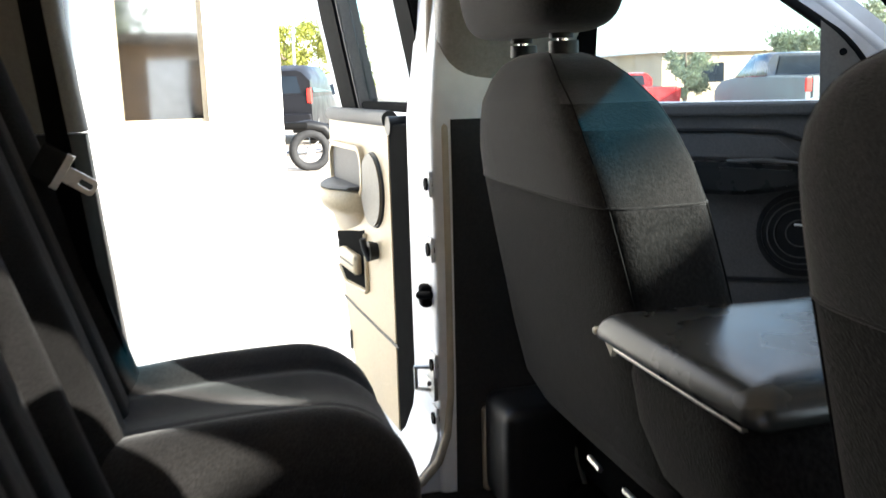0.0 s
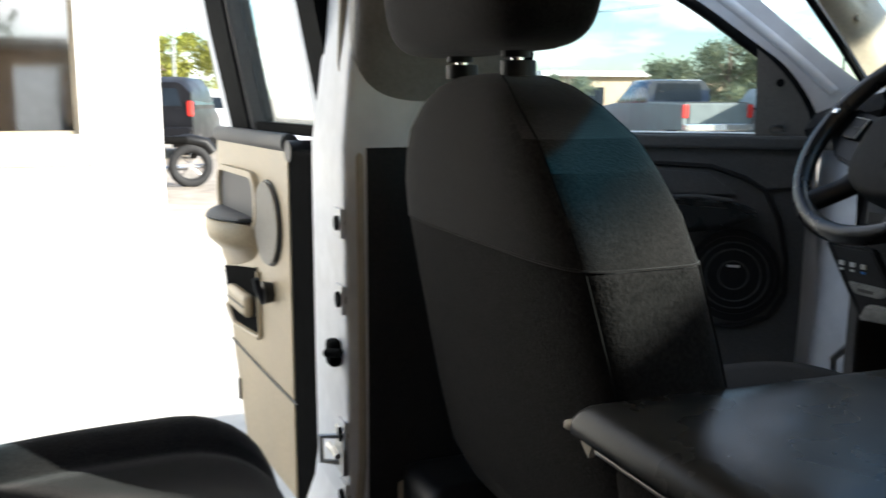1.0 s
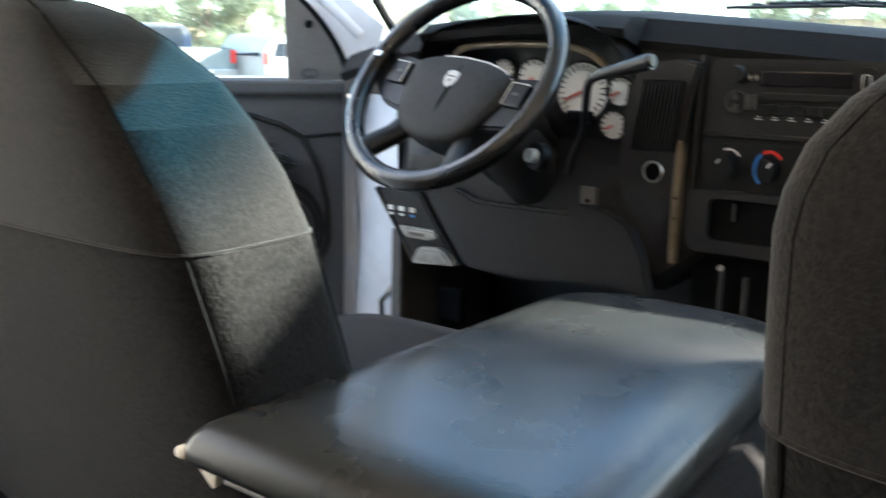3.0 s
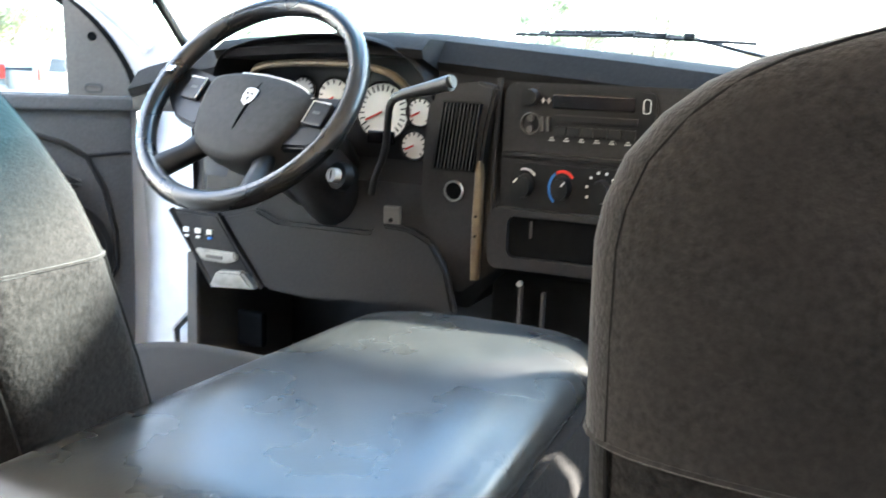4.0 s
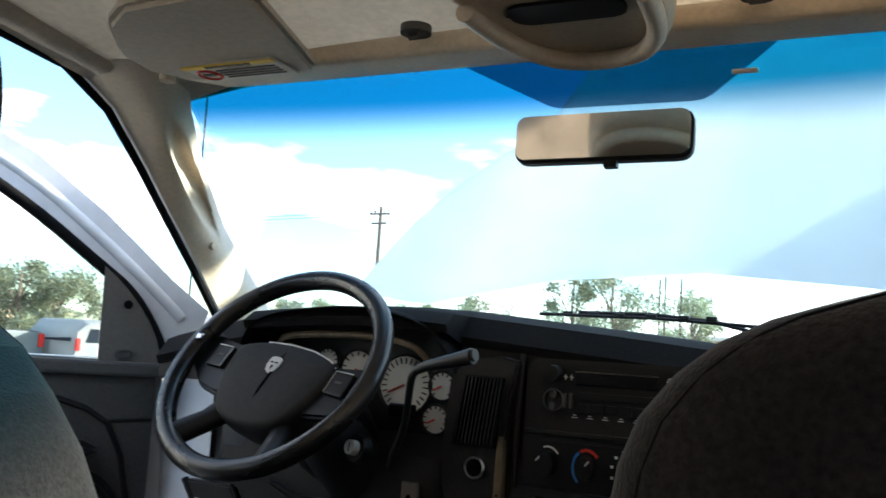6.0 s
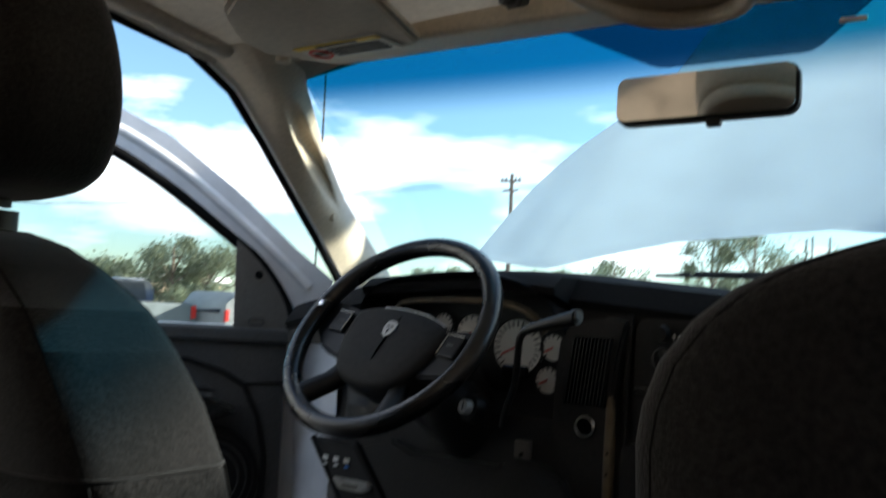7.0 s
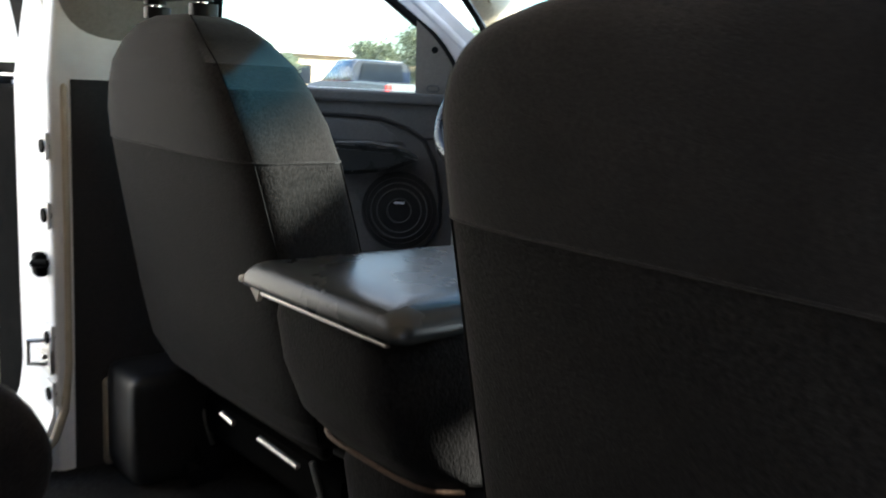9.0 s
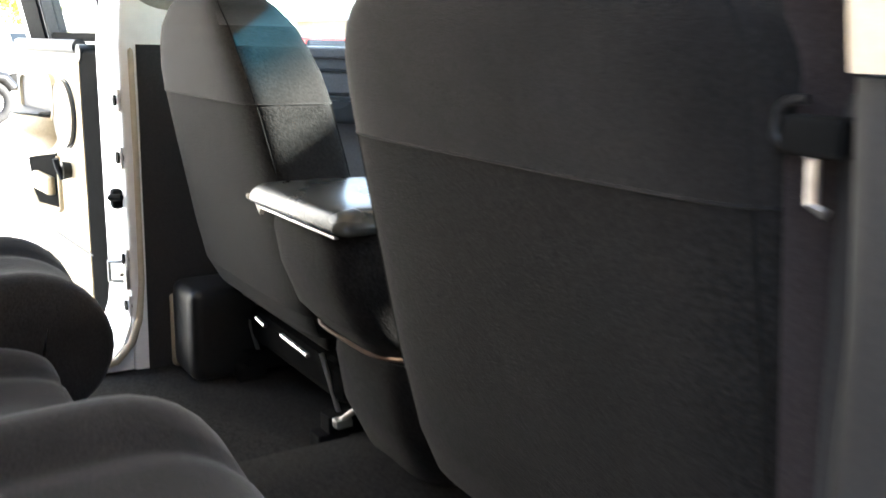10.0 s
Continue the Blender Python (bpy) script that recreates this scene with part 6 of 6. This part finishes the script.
M_REDCAR = mat("red_car_paint", (0.45, 0.02, 0.02), 0.25, scale=5, var=0.05, coat=0.5)
M_PALE = mat("pale_grey_green_paint", (0.26, 0.28, 0.27), 0.5, scale=5, var=0.05)


def stand(x, y, ang):
    return pose(x, y, 0, 0, 0, ang)


suv(M_BLACKCAR, "black sport utility vehicle with red tail lights", stand(-21.5, 1.45, 74))
suv(M_PAINT, "white car parked behind the black one", stand(-28.3, 3.6, 80) @ Matrix.Diagonal((1, 1, 0.88, 1)))
motorcycle(stand(-13.4, 0.25, 180))
pickup(M_SILVER, "silver-green pickup with an open bed and red tail lights", stand(-20.3, 14.3, 82), 1.78, M_NAVYCAB)
suv(M_PALE, "pale grey-green car parked beside the pickup", stand(-18.0, 16.1, 72) @ Matrix.Diagonal((1, 1, 0.88, 1)))
pickup(M_REDCAR, "red pickup parked far across the lot", stand(-25.0, 11.6, 84) @ Matrix.Diagonal((1, 1, 0.82, 1)), 1.7)


# ---- trees ----
def tree(x, y, height, spread, leaf, label, seed, leaves=1500, size=0.30, trunk=0.16, low=0.30):
    rnd = random.Random(seed)
    ob = thing("tree", label, "tree")
    limbs = bm_tube([(0, 0, 0), (0.05 * spread, 0.03, height * 0.3), (-0.04 * spread, 0.06, height * 0.62), (0.02, 0, height * 0.88)], trunk, 8, taper=trunk * 0.3)
    cl = []
    for k in range(15):
        a, h = rnd.uniform(0, 6.283), rnd.uniform(low, 0.93) * height
        rr = spread * rnd.uniform(0.25, 0.95) * (1.15 - 0.55 * abs(h / height - 0.6) / 0.4)
        tip = Vector((rr * math.cos(a), rr * math.sin(a), h))
        limbs = bm_join(limbs, bm_tube([(0, 0, h * 0.62), tip * 0.55 + Vector((0, 0, h * 0.30)), tip], trunk * 0.32, 5, taper=0.02))
        cl.append((tip, spread * rnd.uniform(0.20, 0.42)))
    part("trunk", limbs, M_BARK, ob)
    verts, faces = [], []
    for _ in range(leaves):
        c, r = rnd.choice(cl)
        p = c + Vector((rnd.gauss(0, 0.5), rnd.gauss(0, 0.5), rnd.gauss(-0.1, 0.42))) * r
        s = size * rnd.uniform(0.5, 1.2)
        u = Vector((rnd.uniform(-1, 1), rnd.uniform(-1, 1), rnd.uniform(-1, 1))).normalized()
        v = u.orthogonal().normalized()
        n0 = len(verts)
        verts += [p - u * s, p + v * s * 0.45, p + u * s, p - v * s * 0.45]
        faces.append((n0, n0 + 1, n0 + 2, n0 + 3))
    me = bpy.data.meshes.new("crown")
    me.from_pydata([tuple(v) for v in verts], [], faces)
    me.materials.append(leaf)
    cr = new("crown", me)
    cr.parent = ob
    ob.location = (x, y, 0)
    return ob


tree(-47, 3.6, 4.7, 1.9, M_LEAF_Y, "yellow-green tree behind parked cars", 1, 4200, 0.13)
tree(-48, 7.0, 4.6, 2.6, M_LEAF_Y, "low yellow-green tree behind parked cars", 2, 4200, 0.13)
tree(-46, 1.6, 4.2, 2.0, M_LEAF_Y, "yellow-green tree beside the building", 3, 3600, 0.13)
for k, (x, y, h, sp) in enumerate(((-31.0, 24.9, 4.0, 2.1), (-30.0, 26.0, 3.5, 1.9), (-32.0, 26.6, 3.6, 2.0), (-33.2, 23.6, 3.3, 1.3), (-35.9, 20.0, 2.6, 1.1), (-30, 22.0, 2.6, 0.9))):
    tree(x, y, h, sp, M_LEAF, "grey-green broadleaf tree across the lot", 10 + k, 7200, 0.085, 0.12, 0.12)
for k, (x, y, h, sp) in enumerate(((-15.5, 57.0, 8.4, 2.9), (-18.2, 57.0, 7.4, 2.0), (-24.5, 56, 5.4, 2.4), (-28, 54, 4.6, 1.8), (-33.5, 51, 4.4, 1.7), (-35.5, 50, 4.2, 1.4), (-11.0, 60.0, 6.6, 2.2), (3.0, 62.0, 6.0, 2.8))):
    tree(x, y, h, sp, M_LEAF, "tall airy eucalyptus tree in the distance", 30 + k, 4600, 0.125, 0.16, 0.35)
far = thing("far_building", "low tan building across the lot", "building")
part("wall", bm_box(-46, -38, 20.0, 34.0, 0, 2.3), M_TAN, far)
part("roof", bm_box(-46.4, -37.6, 19.6, 34.4, 2.3, 2.55, 0.03), M_WHITE, far)
for k in range(4):
    part("window", bm_box(-38.02, -37.98, 21.5 + 3.2 * k, 23.2 + 3.2 * k, 0.9, 1.8), M_DARKPANE, far)
low_b = thing("far_building", "long pale building beyond the trees", "building")
part("wall", bm_box(-22, 14, 66, 74, 0, 3.4), M_TAN, low_b)
part("roof", bm_box(-22.4, 14.4, 65.6, 74.4, 3.4, 3.7, 0.03), M_STUCCO, low_b)
tree(10.5, -3.2, 6.4, 2.2, M_LEAF, "tall eucalyptus mirrored in the building window", 61, 1800, 0.20)
# brown building known from the reflection, set near to block light from the right
shed = thing("shed", "long low brown shed mirrored in the building window", "building")
part("wall", bm_box(3.2, 9.0, -14.0, 1.2, 0.02, 2.15), M_BROWN, shed)
part("roof", bm_box(2.9, 9.3, -14.4, 1.5, 2.15, 2.35, 0.03), M_BARK, shed)
lpole = thing("light_pole", "thin pale pole behind the parked cars", "pole")
part("pole", bm_tube([(-35.35, 2.95, 0), (-35.35, 2.95, 3.5)], 0.06, 8), M_PALE, lpole)
upole = thing("utility_pole", "wooden utility pole with two cross arms", "utility pole")
part("pole", bm_tube([(-28.6, 49.0, 0), (-28.6, 49.0, 10.3)], 0.17, 8, taper=0.12), M_WOOD, upole)
for z, w in ((9.75, 0.75), (9.15, 0.55)):
    part("cross_arm", bm_box(-28.6 - w, -28.6 + w, 48.84, 48.92, z, z + 0.12), M_WOOD, upole)
for x in (-29.25, -28.95, -28.25, -27.95):
    part("insulator", bm_disc(0.05, 0.2, pose(x, 48.88, 9.96)), M_PLASTIC, upole)
for k, x in enumerate((-12.4, -11.6, -13.2)):
    sp_ = thing("utility_pole", "thin distant power pole", "utility pole")
    part("pole", bm_tube([(x, 58 + k, 0), (x, 58 + k, 7.1)], 0.07, 6), M_WOOD, sp_)
wires = thing("power_line", "sagging power lines between poles", "cable")
for dx in (-0.5, 0.5):
    part("wire", bm_tube([(-75, 33 + dx, 8.2), (-60, 37 + dx, 7.7), (-45, 43 + dx, 8.2), (-28.6, 49 + dx, 9.9)], 0.02, 4), M_BLACK, wires)
